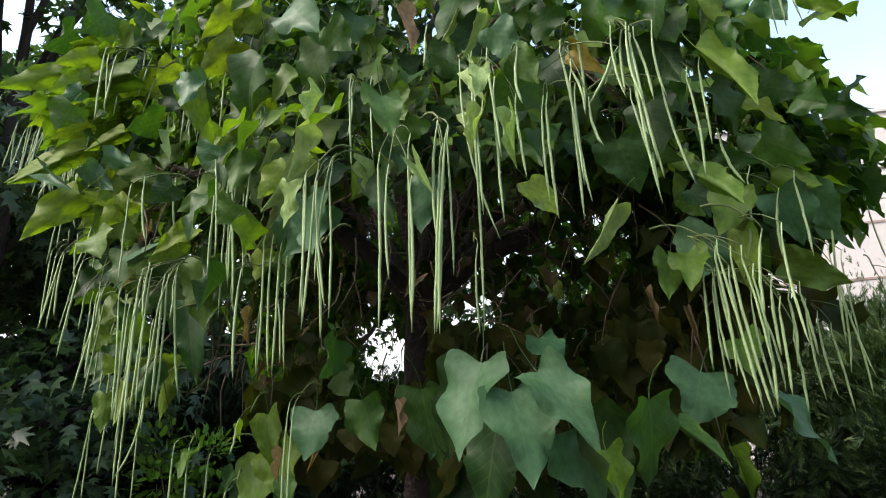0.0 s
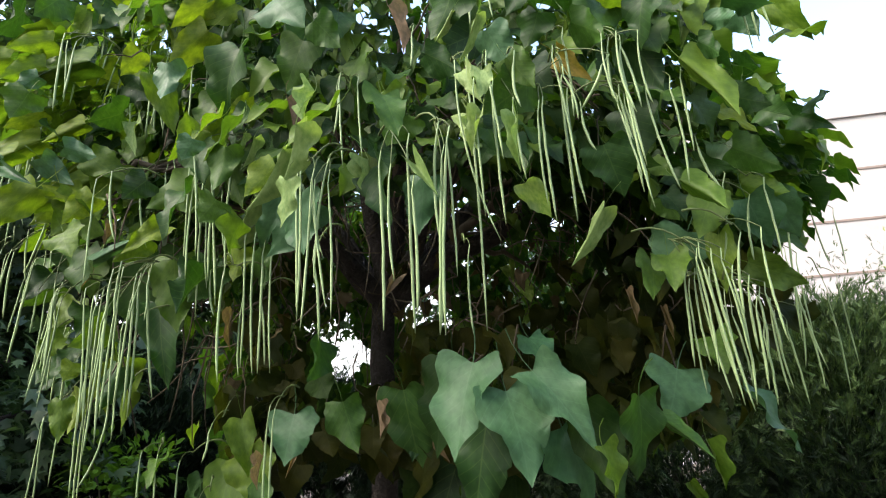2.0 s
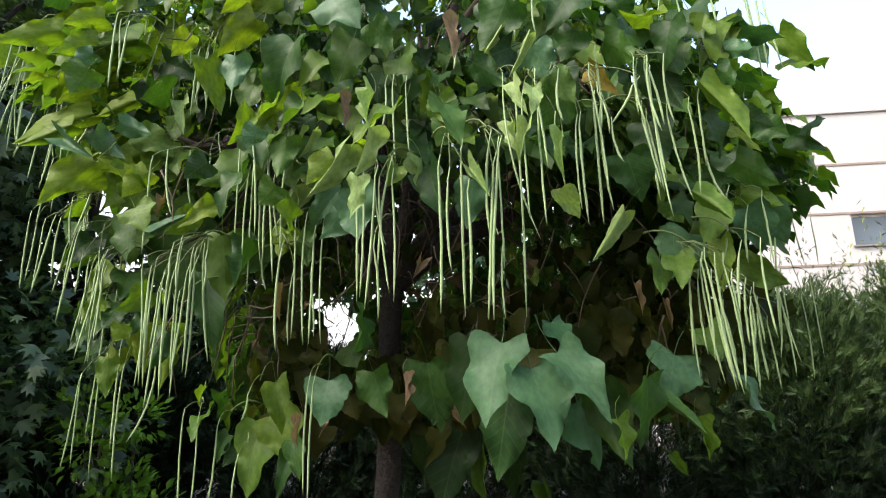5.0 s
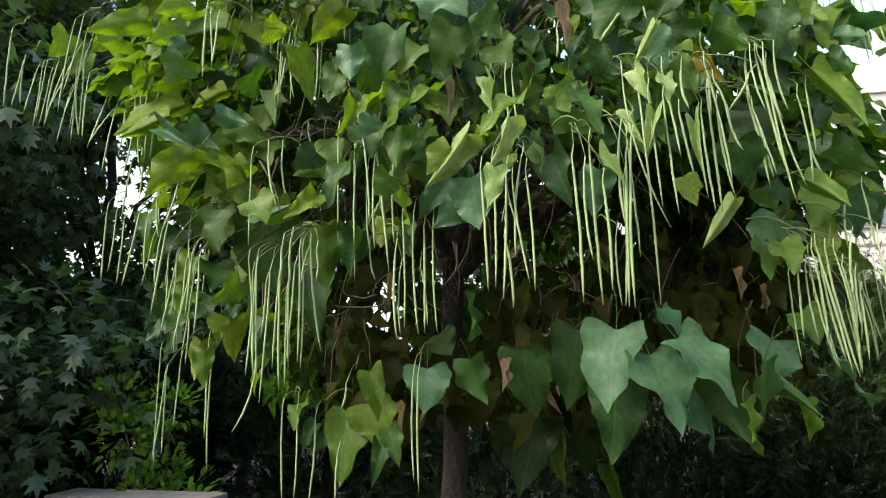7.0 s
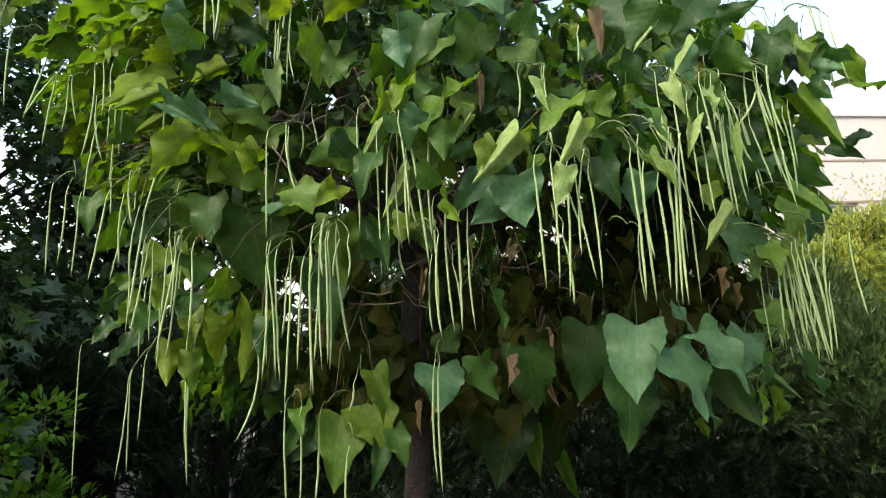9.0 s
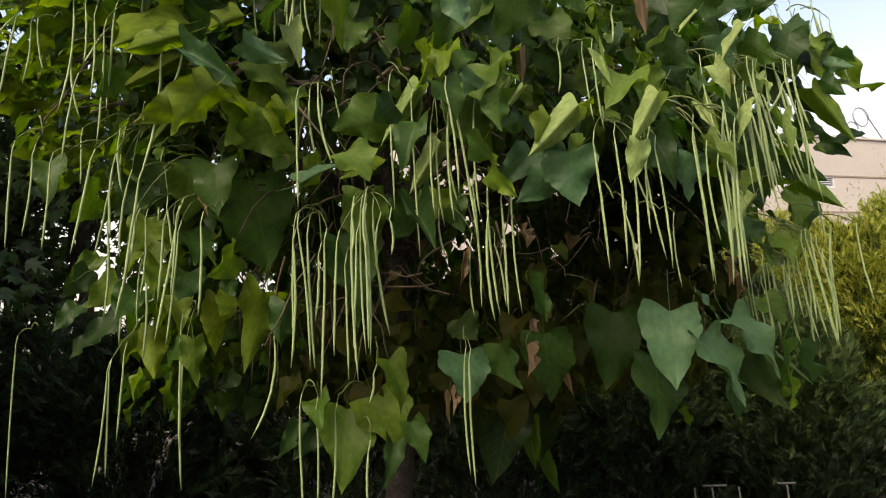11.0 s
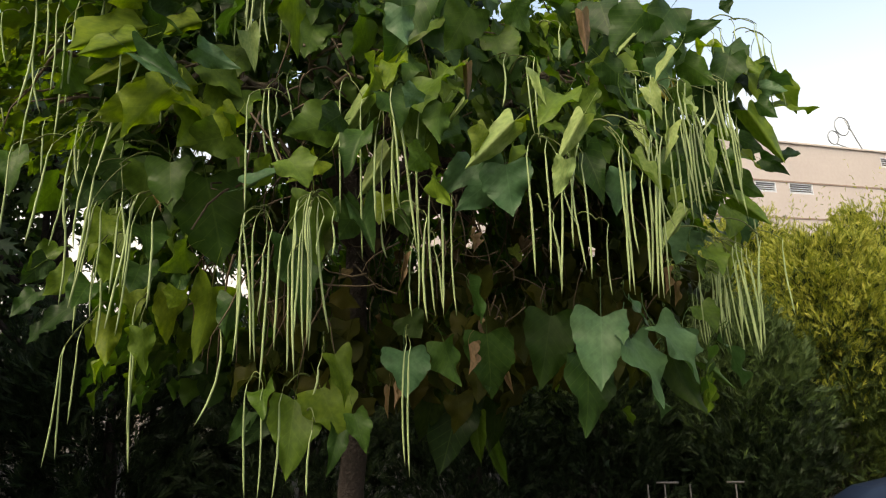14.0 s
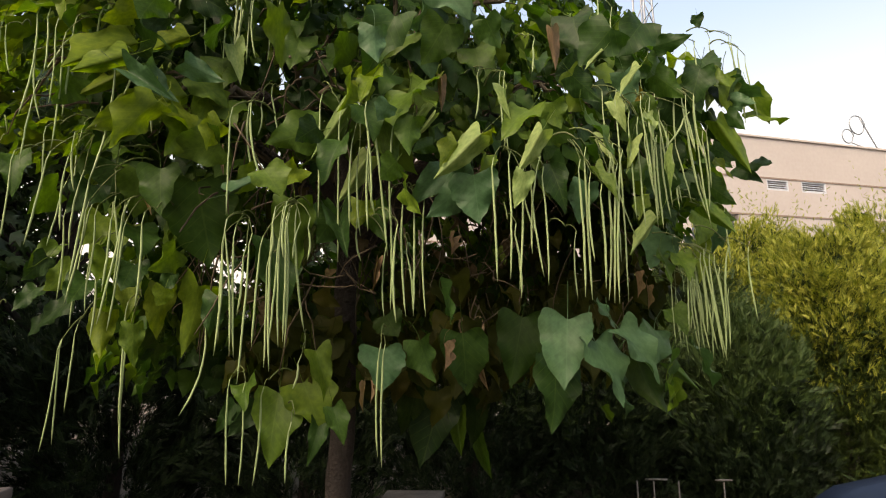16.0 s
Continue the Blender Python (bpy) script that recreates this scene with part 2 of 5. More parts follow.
def spread(name, template, faces, mats, mat, uv=None):
    """One mesh of many copies of a small template; mats: an n x 4 x 4 array."""
    t = np.c_[np.array(template, float), np.ones(len(template))]
    n, k = len(mats), len(template)
    co = np.einsum("nij,kj->nki", mats, t)[:, :, :3].reshape(-1, 3)
    me = bpy.data.meshes.new(name)
    me.vertices.add(n * k)
    me.vertices.foreach_set("co", co.astype(np.float32).ravel())
    sizes = np.array([len(f) for f in faces])
    flat = np.concatenate([np.array(f) for f in faces])
    loops = (flat[None, :] + (np.arange(n) * k)[:, None]).ravel()
    me.loops.add(len(loops))
    me.loops.foreach_set("vertex_index", loops.astype(np.int32))
    starts = np.concatenate([[0], np.cumsum(np.tile(sizes, n))[:-1]])
    me.polygons.add(n * len(faces))
    me.polygons.foreach_set("loop_start", starts.astype(np.int32))
    me.polygons.foreach_set("use_smooth", np.ones(n * len(faces), bool))
    if uv is not None:
        layer = me.uv_layers.new(name="UVMap")
        u = np.array(uv, np.float32)[flat]
        layer.data.foreach_set("uv", np.tile(u, (n, 1)).ravel())
    me.update(calc_edges=True)
    me.validate()
    me.materials.append(mat)
    return me


def frames_of(pos, along, normal, size):
    """4 x 4 arrays that put a template (y along, z out) at pos."""
    along = along / np.linalg.norm(along, axis=1, keepdims=True)
    side = np.cross(along, normal)
    side /= np.linalg.norm(side, axis=1, keepdims=True) + 1e-9
    up = np.cross(side, along)
    m = np.zeros((len(pos), 4, 4))
    s = np.asarray(size, float)
    if s.ndim == 1:
        s = np.stack([s, s, s], 1)
    m[:, :3, 0], m[:, :3, 1], m[:, :3, 2], m[:, :3, 3], m[:, 3, 3] = side * s[:, :1], along * s[:, 1:2], up * s[:, 2:3], pos, 1
    return m

# ---------------------------------------------------------------- ground and distance


def ground_sheet():
    n, half = 60, 400.0
    g = [math.copysign(abs(i / n * 2 - 1) ** 3, i / n * 2 - 1) * half for i in range(n + 1)]
    verts = [(x, y, 0.05 * noise.noise(Vector((x * 0.4, y * 0.4, 0))) if abs(x) + abs(y) < 60 else 0) for y in g for x in g]
    faces = [(j * (n + 1) + i, j * (n + 1) + i + 1, (j + 1) * (n + 1) + i + 1, (j + 1) * (n + 1) + i) for j in range(n) for i in range(n)]
    ob = new("ground", mesh_from("ground", verts, faces, M_GROUND))
    tagged(ob, "bare brown soil with leaf litter, lightened to reflect light upward", "ground", kind="structure")


ground_sheet()

# an unseen plain wall, added behind the camera to hold back low skylight
back = box("wall_south", (40, 0.3, 3.0), M_CONCRETE, None, pose(-4, -7.2, 1.4), 0)
tagged(back, "added plain grey concrete wall, unseen, that blocks low skylight", "wall", kind="structure")


# ---------------------------------------------------------------- building
B_DIST, B_FACE = 19.0, 15.0
b_n = Vector((math.sin(radians(B_FACE)), math.cos(radians(B_FACE)), 0))
b_t = Vector((math.cos(radians(B_FACE)), -math.sin(radians(B_FACE)), 0))


def on_wall(s, z, out=0.0):
    """A pose on the front wall: s metres along it, z up, out metres before it."""
    p = b_n * (B_DIST - out) + b_t * s
    return Matrix.Translation((p.x, p.y, z)) @ Matrix(((b_t.x, b_n.x, 0, 0), (b_t.y, b_n.y, 0, 0), (0, 0, 1, 0), (0, 0, 0, 1)))


def building():
    top, left, right, deep = 1.55 + 0.456 * B_DIST, 3.0, 75.0, 14.0
    house = thing("building", "pale pink rendered flat-roofed block with dark joints behind the trees", "building")
    # the wall with its window openings: cells of a grid, left out where an opening is
    wins = [(12.0, 5.76, 2.4, 1.02), (16.4, 5.76, 2.4, 1.02), (12.0, 2.4, 2.4, 1.2), (16.4, 2.4, 2.4, 1.2), (20.5, 5.4, 0.5, 0.7)]
    vents = [(19.83, 7.92, 1.17, 0.47), (21.84, 7.92, 1.39, 0.49), (27.6, 9.5, 1.1, 0.5)]
    holes = [(s - w / 2, s + w / 2, z, z + h) for s, z, w, h in wins + vents]
    xs = sorted({left, right, *[v for h in holes for v in h[:2]]})
    zs = sorted({-0.3, top, *[v for h in holes for v in h[2:]]})
    bm = bmesh.new()
    for a, b in zip(xs, xs[1:]):
        for c, d in zip(zs, zs[1:]):
            m = ((a + b) / 2, (c + d) / 2)
            if any(h[0] < m[0] < h[1] and h[2] < m[1] < h[3] for h in holes):
                continue
            bmesh.ops.create_cube(bm, size=1, matrix=Matrix.Translation(((a + b) / 2, 0.15, (c + d) / 2)) @ Matrix.Diagonal((b - a, 0.3, d - c, 1)))
    bmesh.ops.remove_doubles(bm, verts=bm.verts, dist=1e-4)
    w = part("front_wall", bm, M_WALL, house)
    w.matrix_basis = on_wall(0, 0)
    box("side_wall", (0.3, deep, top + 0.3), M_WALL, house, on_wall(left + 0.15, (top - 0.3) / 2, -deep / 2 - 0.31))
    box("back_wall", (right - left, 0.3, top + 0.3), M_WALL, house, on_wall((left + right) / 2, (top - 0.3) / 2, -deep - 0.5))
    box("roof", (right - left, deep, 0.3), M_CONCRETE, house, on_wall((left + right) / 2, top - 0.5, -deep / 2 - 0.31))
    box("coping", (right - left + 0.1, 0.45, 0.1), M_WALL, house, on_wall((left + right) / 2, top + 0.052, -0.15), 0.02)
    for k in (0.363, 0.277, 0.19, 0.10):
        box("joint", (right - left, 0.03, 0.07), M_JOINT, house, on_wall((left + right) / 2, 1.55 + k * B_DIST, 0.012))
    for s in (11.0, 16.0, 30.0, 40.0):
        box("joint", (0.04, 0.03, 2.0), M_JOINT, house, on_wall(s, 3.2, 0.012))
    for s, z, wd, h in wins:
        win = box("window", (wd, 0.05, h), M_WHITE, house, on_wall(s, z + h / 2, -0.24), label="window set back in the wall, pale frame")
        win.data.clear_geometry()
        bm = bmesh.new()
        for dx, dz, sx, sz in ((-wd / 2 + 0.03, 0, 0.06, h), (wd / 2 - 0.03, 0, 0.06, h), (0, h / 2 - 0.03, wd - 0.12, 0.06), (0, -h / 2 + 0.03, wd - 0.12, 0.06), (0, 0, 0.05, h - 0.12)):
            bmesh.ops.create_cube(bm, size=1, matrix=Matrix.Translation((dx, 0, dz)) @ Matrix.Diagonal((sx, 0.06, sz, 1)))
        bm.to_mesh(win.data)
        bm.free()
        for dx in (-1, 1):
            box("pane", (wd / 2 - 0.085, 0.012, h - 0.12), M_GLASS, win, pose(dx * (wd / 4 - 0.0175), 0, 0))
        box("sill", (wd + 0.16, 0.16, 0.05), M_CONCRETE, win, pose(0, -0.25, -h / 2 - 0.03))
    for s, z, wd, h in vents:
        v = box("louvre_vent", (wd, 0.04, h), M_SLAT, house, on_wall(s, z + h / 2, -0.05), label="pale blue-grey louvred vent with slanting slats")
        v.data.clear_geometry()
        bm = bmesh.new()
        for dx, dz, sx, sz in ((-wd / 2 + 0.025, 0, 0.05, h), (wd / 2 - 0.025, 0, 0.05, h), (0, h / 2 - 0.025, wd - 0.1, 0.05), (0, -h / 2 + 0.025, wd - 0.1, 0.05)):
            bmesh.ops.create_cube(bm, size=1, matrix=Matrix.Translation((dx, 0, dz)) @ Matrix.Diagonal((sx, 0.1, sz, 1)))
        bm.to_mesh(v.data)
        bm.free()
        box("backing", (wd - 0.1, 0.02, h - 0.1), M_CONCRETE, v, pose(0, 0.12, 0))
        for k in range(4):
            box("slat", (wd - 0.11, 0.11, 0.02), M_SLAT, v, pose(0, 0.03, -h / 2 + 0.05 + (k + 0.5) * (h - 0.1) / 4, 40))
    return top


B_TOP = building()


def ring_aerial():
    a = thing("roof_aerial", "thin metal ring aerial with a slanting stay on the roof edge", "aerial")
    m = on_wall(24.9, B_TOP + 0.1, -0.1)
    a.matrix_basis = m
    for name, c, r in (("ring", (0.15, 0, 1.1), 0.45), ("small_ring", (-0.5, 0, 0.5), 0.33)):
        pts = [(c[0] + r * math.cos(k / 20 * 2 * math.pi), 0.05 * k / 20, c[2] + r * math.sin(k / 20 * 2 * math.pi)) for k in range(21)]
        v, f = tube(pts, [0.03] * 21, 5)
        part(name, mesh_from(name, v, f, M_MAST), None, a)
    limb("stay", (0.35, 0, 1.45), (1.25, 0, 0.0), (0, 0, 0), 0.03, 0.03, M_MAST, a, 4, 0.0)
    limb("post", (-0.4, 0, 0.2), (0.5, 0, 0.0), (0, 0, 0), 0.03, 0.03, M_MAST, a, 4, 0.0)


ring_aerial()


def lattice_mast():
    m = thing("lattice_mast", "tall grey steel lattice mast on the roof", "mast", at=tuple(on_wall(16.0, B_TOP - 0.6, -3.0).translation))
    for x, y in ((-0.4, -0.4), (0.4, -0.4), (0.4, 0.4), (-0.4, 0.4)):
        limb("leg", (x, y, 0), (x * 0.6, y * 0.6, 14), (0, 0, 0), 0.06, 0.05, M_MAST, m, 2, 0.0, 5)
    for k in range(14):
        r = 0.4 - 0.16 * k / 14
        s = -1 if k % 2 else 1
        for a, b in (((-r * s, -r, k), (r * s, -r, k + 1)), ((r, -r * s, k), (r, r * s, k + 1)), ((-r, -r * s, k), (-r, r * s, k + 1))):
            limb("brace", a, b, (0, 0, 0), 0.028, 0.028, M_MAST, m, 1, 0.0, 4)


lattice_mast()

# ---------------------------------------------------------------- trees and hedges behind
rg = np.random.RandomState(11)

MAPLE = [(0, 0, 0), (-0.22, 0.1, -0.03), (-0.5, 0.28, -0.1), (-0.2, 0.36, -0.02), (-0.38, 0.72, -0.1), (-0.1, 0.6, 0), (0, 1, -0.12),
         (0.1, 0.6, 0), (0.38, 0.72, -0.1), (0.2, 0.36, -0.02), (0.5, 0.28, -0.1), (0.22, 0.1, -0.03)]
MAPLE_F = [(0, 3, 2, 1), (0, 5, 4, 3), (0, 7, 6, 5), (0, 9, 8, 7), (0, 11, 10, 9)]
OVAL = [(0, 0, 0), (-0.28, 0.35, 0.06), (-0.2, 0.75, 0.03), (0, 1, -0.08), (0.2, 0.75, 0.03), (0.28, 0.35, 0.06), (0, 0.5, 0)]
OVAL_F = [(0, 6, 2, 1), (6, 3, 2), (0, 5, 4, 6), (6, 4, 3)]
SPRAY, SPRAY_F = [], []
for sx, sy, sl in ((0, 0, 1.0), (-0.05, 0.12, 0.62), (0.05, 0.18, 0.66), (-0.03, 0.4, 0.42), (0.035, 0.46, 0.4)):
    sw = sx * 7.5
    SPRAY_F.append((len(SPRAY), len(SPRAY) + 1, len(SPRAY) + 2))
    SPRAY += [(-0.045, sy, 0.0), (0.045, sy + 0.02, 0.01), (sw * sl, sy + sl * (1 - abs(sw) * 0.4), 0.05 * sl - 0.1 * abs(sw))]


def clumps(centres, spreads, per):
    """Points in soft clumps, and the way each lies from its clump's middle."""
    p, o = [], []
    for c, s in zip(centres, spreads):
        d = rg.normal(size=(per, 3))
        d /= np.linalg.norm(d, axis=1, keepdims=True)
        r = rg.uniform(0.25, 1.0, (per, 1)) ** 0.5
        p.append(np.array(c) + d * r * np.array(s))
        o.append(d)
    return np.concatenate(p), np.concatenate(o)


# camera sight lines kept open to the sky: where each starts, its course and half its width
LANES = [(Vector((-0.63, -0.11, 1.58)), Vector((-0.335, 0.9, 0.285)).normalized(), 0.5), (Vector((-0.1, 0, 1.55)), Vector((-0.065, 1, 0.13)).normalized(), 0.7),
         (Vector((-1.27, 0.16, 1.51)), Vector((-0.028, 1, 0.246)).normalized(), 0.4), (Vector((-1.07, 0.05, 1.55)), Vector((-0.19, 0.98, 0.22)).normalized(), 0.4),
         (Vector((0, 0, 1.55)), Vector((-0.64, 0.78, 0.60)).normalized(), 0.75)]

# two windows thinned of leaves to fit the view: for each two camera rays that cross there, and half its width
GAPS = [((-0.635, -0.105, 1.58), (-0.327, 0.89, 0.313), 0.42), ((-0.86, 0.01, 1.59), (-0.283, 0.904, 0.325), 0.42),
        ((-0.635, -0.105, 1.58), (-0.377, 0.906, 0.19), 0.24), ((-0.86, 0.01, 1.59), (-0.334, 0.922, 0.195), 0.24)]


def in_gap(p):
    """Which of the points lie within a window; its edge is ragged."""
    found = np.zeros(len(p), bool)
    for start, course, wide in GAPS:
        c = np.array(course) / np.linalg.norm(course)
        rel = p - np.array(start)
        off = np.linalg.norm(rel - (rel @ c)[:, None] * c, axis=1)
        found |= off < wide * (1 + 0.35 * np.sin(5 * rel[:, 0] + 3 * rel[:, 2]))
    return found


def in_lane(p, k, wide):
    start, course, _ = LANES[k]
    rel = Vector(p) - start
    return (rel - course * rel.dot(course)).length < wide


def broad_tree(name, label, x, y, base, height, radius, n_clump, per, leaf, mat, lean=0.0, seed=1, low=1.5):
    """A tapered trunk, limbs that fork, and a crown of many small leaves in clumps with gaps."""
    rr = random.Random(seed)
    tree = thing(name, label, "tree", "trees behind the catalpa", at=(x, y, 0))
    top = Vector((lean, 0, height * 0.8))
    limb("trunk", (0, 0, -0.1), top, (0.15, 0, 0), base, base * 0.3, M_BARK, tree, 12, 0.05, 10, rng=rr)
    centres, spreads = [], []
    for i in range(n_clump):
        th, h = rr.uniform(0, 2 * math.pi), rr.uniform(low / height, 1.0)
        out = radius * math.sqrt(rr.uniform(0.12, 1.0)) * (1.0 - 0.55 * max(0, h - 0.55) / 0.45)
        c = Vector((lean * h + out * math.cos(th), out * math.sin(th), height * h))
        if any(in_lane(c + Vector((x, y, 0)), k, LANES[k][2]) for k in range(len(LANES))):
            continue
        centres.append(c)
        spreads.append((rr.uniform(0.5, 0.95), rr.uniform(0.5, 0.95), rr.uniform(0.3, 0.6)))
        if i % 3 == 0:
            s = max(0.15, min(0.8, h * 0.75))
            limb("limb", Vector((lean * s, 0, height * s * 0.8)), c, (0, 0, 0.15), base * 0.32, 0.02, M_BARK, tree, 6, 0.08, 6, rng=rr)
    p, o = clumps(centres, spreads, per)
    n = len(p)
    along = o + rg.normal(0, 0.6, (n, 3)) + np.array([0, 0, -0.6])
    nor = rg.normal(0, 0.5, (n, 3)) + np.array([0, 0, 1.0])
    big = rg.uniform(0.7, 1.25, n) * leaf
    stay = ~in_gap(p + np.array([x, y, 0])) | (np.arange(n) % 4 == 0)
    me = spread("crown", MAPLE if mat is M_MAPLE else OVAL, MAPLE_F if mat is M_MAPLE else OVAL_F, frames_of(p[stay], along[stay], nor[stay], big[stay]), mat)
    tagged(part("crown", me, None, tree), kind="stuff")
    return tree


def conifer(name, label, x, y, height, radius, n, mat, seed=1, spray=0.13, skew=0.9):
    """A cypress: a trunk and thousands of feathery sprays on rising boughs, with loose tips."""
    rr = np.random.RandomState(seed)
    tree = thing(name, label, "conifer", "conifers of the hedge", at=(x, y, 0))
    limb("trunk", (0, 0, -0.1), (0, 0, height * 0.93), (0.05, 0, 0), 0.09, 0.015, M_BARK, tree, 8, 0.02, 7)
    nb = int(n / 40)
    h = rr.uniform(0.02, 1.0, nb) ** skew
    th = rr.uniform(0, 2 * math.pi, nb)
    rad = radius * np.clip(1.1 - 0.75 * h ** 4, 0.2, 1) * rr.uniform(0.55, 1.12, nb)
    tip = np.stack([rad * np.cos(th), rad * np.sin(th), height * h + rr.uniform(0, 0.35, nb)], 1)
    root = np.stack([0.15 * rad * np.cos(th), 0.15 * rad * np.sin(th), height * h * 0.93 - 0.25], 1)
    s = rr.uniform(0.25, 1.0, (nb, 40, 1)) ** 0.7
    p = root[:, None] + (tip - root)[:, None] * s + rr.normal(0, 0.09, (nb, 40, 3)) * (1.3 - s)
    d = (tip - root)[:, None] / (np.linalg.norm(tip - root, axis=1)[:, None, None] + 1e-6) + rr.normal(0, 0.55, (nb, 40, 3)) + np.array([0, 0, 0.35])
    p, d = p.reshape(-1, 3), d.reshape(-1, 3)
    nor = rr.normal(0, 1, p.shape)
    size = rr.uniform(0.6, 1.2, len(p)) * spray
    lit = (s.reshape(-1) + rr.normal(0, 0.16, len(p)) > 0.62) & (p[:, 2] > height * rr.uniform(0.3, 0.75, len(p)))      # bough ends in the upper part, coloured as lit; the rest as shaded
    # lighter ends only where the hedge is lit; elsewhere one dark tone
    tips = M_GOLD if mat is M_GOLD else M_CONLIT if x > 2 else mat
    tagged(part("crown", spread("crown", SPRAY, SPRAY_F, frames_of(p[~lit], d[~lit], nor[~lit], size[~lit]), M_CONSHADE if mat is M_GOLD else mat), None, tree), kind="stuff")
    tagged(part("young_growth", spread("young_growth", SPRAY, SPRAY_F, frames_of(p[lit], d[lit], nor[lit], size[lit]), tips), None, tree), kind="stuff")
    # thin upright leaders that stand out over the crown
    lead = np.stack([rr.uniform(-0.7, 0.7, 60) * radius, rr.uniform(-0.7, 0.7, 60) * radius, height * rr.uniform(0.84, 0.98, 60)], 1)
    q = np.repeat(lead, 9, 0) + np.tile(np.linspace(0, 0.55, 9), 60)[:, None] * np.repeat(rr.normal(0, 0.3, (60, 3)) + np.array([0, 0, 1]), 9, 0)
    dd = rr.normal(0, 0.6, q.shape) + np.array([0, 0, 0.9])
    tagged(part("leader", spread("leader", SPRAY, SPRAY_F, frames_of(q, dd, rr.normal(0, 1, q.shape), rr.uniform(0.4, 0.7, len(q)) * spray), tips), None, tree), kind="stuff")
    return tree


DARKCON = "dense dark green cypress of an untrimmed hedge"
GOLDCON = "yellow-green cypress with loose golden tips"
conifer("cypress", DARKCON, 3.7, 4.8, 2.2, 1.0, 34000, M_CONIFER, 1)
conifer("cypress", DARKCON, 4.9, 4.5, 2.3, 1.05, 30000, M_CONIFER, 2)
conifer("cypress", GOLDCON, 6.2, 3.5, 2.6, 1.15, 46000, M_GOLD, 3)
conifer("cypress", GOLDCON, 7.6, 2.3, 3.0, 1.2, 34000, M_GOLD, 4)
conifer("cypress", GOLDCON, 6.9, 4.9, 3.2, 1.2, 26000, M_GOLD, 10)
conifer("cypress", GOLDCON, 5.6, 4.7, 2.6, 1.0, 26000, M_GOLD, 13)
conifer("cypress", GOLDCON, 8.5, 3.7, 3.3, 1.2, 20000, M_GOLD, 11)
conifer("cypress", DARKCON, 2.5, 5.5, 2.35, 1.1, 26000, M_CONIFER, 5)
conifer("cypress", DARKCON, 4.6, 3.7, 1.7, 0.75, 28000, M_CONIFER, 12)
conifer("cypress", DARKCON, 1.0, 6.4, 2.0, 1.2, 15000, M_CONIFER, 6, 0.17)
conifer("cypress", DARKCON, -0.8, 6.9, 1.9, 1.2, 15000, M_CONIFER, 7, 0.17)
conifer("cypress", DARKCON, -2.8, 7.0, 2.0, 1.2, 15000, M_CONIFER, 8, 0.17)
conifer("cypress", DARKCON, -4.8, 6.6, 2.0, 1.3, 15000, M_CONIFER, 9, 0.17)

MAP = "tall dark green maple with lobed leaves and gaps of sky"
broad_tree("maple_tree", MAP, -4.6, 5.6, 0.14, 8.0, 2.05, 95, 130, 0.16, M_MAPLE, 0.1, 1, 0.9)
broad_tree("maple_tree", MAP, -1.4, 8.4, 0.13, 8.0, 2.0, 62, 110, 0.18, M_MAPLE, -0.1, 2, 2.6)
broad_tree("maple_tree", MAP, -6.0, 3.9, 0.13, 7.5, 1.8, 62, 120, 0.16, M_MAPLE, 0.0, 6, 1.0)
broad_tree("maple_tree", MAP, -7.8, 8.4, 0.16, 9.0, 2.8, 70, 150, 0.18, M_MAPLE, 0.2, 3, 1.0)
broad_tree("maple_tree", MAP, -5.2, 8.2, 0.14, 7.2, 1.7, 100, 150, 0.17, M_MAPLE, 0.0, 7, 1.2)
broad_tree("maple_tree", MAP, -3.8, 7.9, 0.12, 7.0, 1.4, 56, 120, 0.17, M_MAPLE, 0.1, 9, 1.4)
broad_tree("maple_tree", MAP, -2.1, 9.4, 0.1, 4.6, 0.9, 44, 120, 0.16, M_MAPLE, 0.0, 8, 0.8)
broad_tree("maple_tree", MAP, -3.2, 10.5, 0.14, 3.4, 2.4, 30, 130, 0.18, M_MAPLE, 0.2, 4, 0.8)
broad_tree("maple_tree", MAP, 2.4, 9.5, 0.14, 4.6, 2.2, 30, 130, 0.18, M_MAPLE, 0.2, 5, 0.8)


def shrub(x, y, h, r, seed):
    s = thing("shrub", "bright green leafy shrub low among dark trees", "shrub", at=(x, y, 0))
    rr = random.Random(seed)
    cs, sp = [], []
    for k in range(14):
        c = Vector((rr.uniform(-r, r), rr.uniform(-r, r), rr.uniform(0.3, h)))
        cs.append(c)
        sp.append((0.25, 0.25, 0.22))
        limb("stem", (0.02 * k - 0.1, 0, -0.02), c, (0, 0, 0.1), 0.012, 0.004, M_TWIG, s, 5, 0.02, 5, rng=rr)
    p, o = clumps(cs, sp, 70)
    tagged(part("leaves", spread("leaves", OVAL, OVAL_F, frames_of(p, o + np.array([0, 0, 0.2]), rg.normal(0, 0.5, p.shape) + np.array([0, 0, 1]), rg.uniform(0.6, 1.2, len(p)) * 0.09), M_SHRUB), None, s), kind="stuff")


shrub(-2.2, 5.4, 1.5, 0.28, 1)

# ---------------------------------------------------------------- low wall, railing, parked car


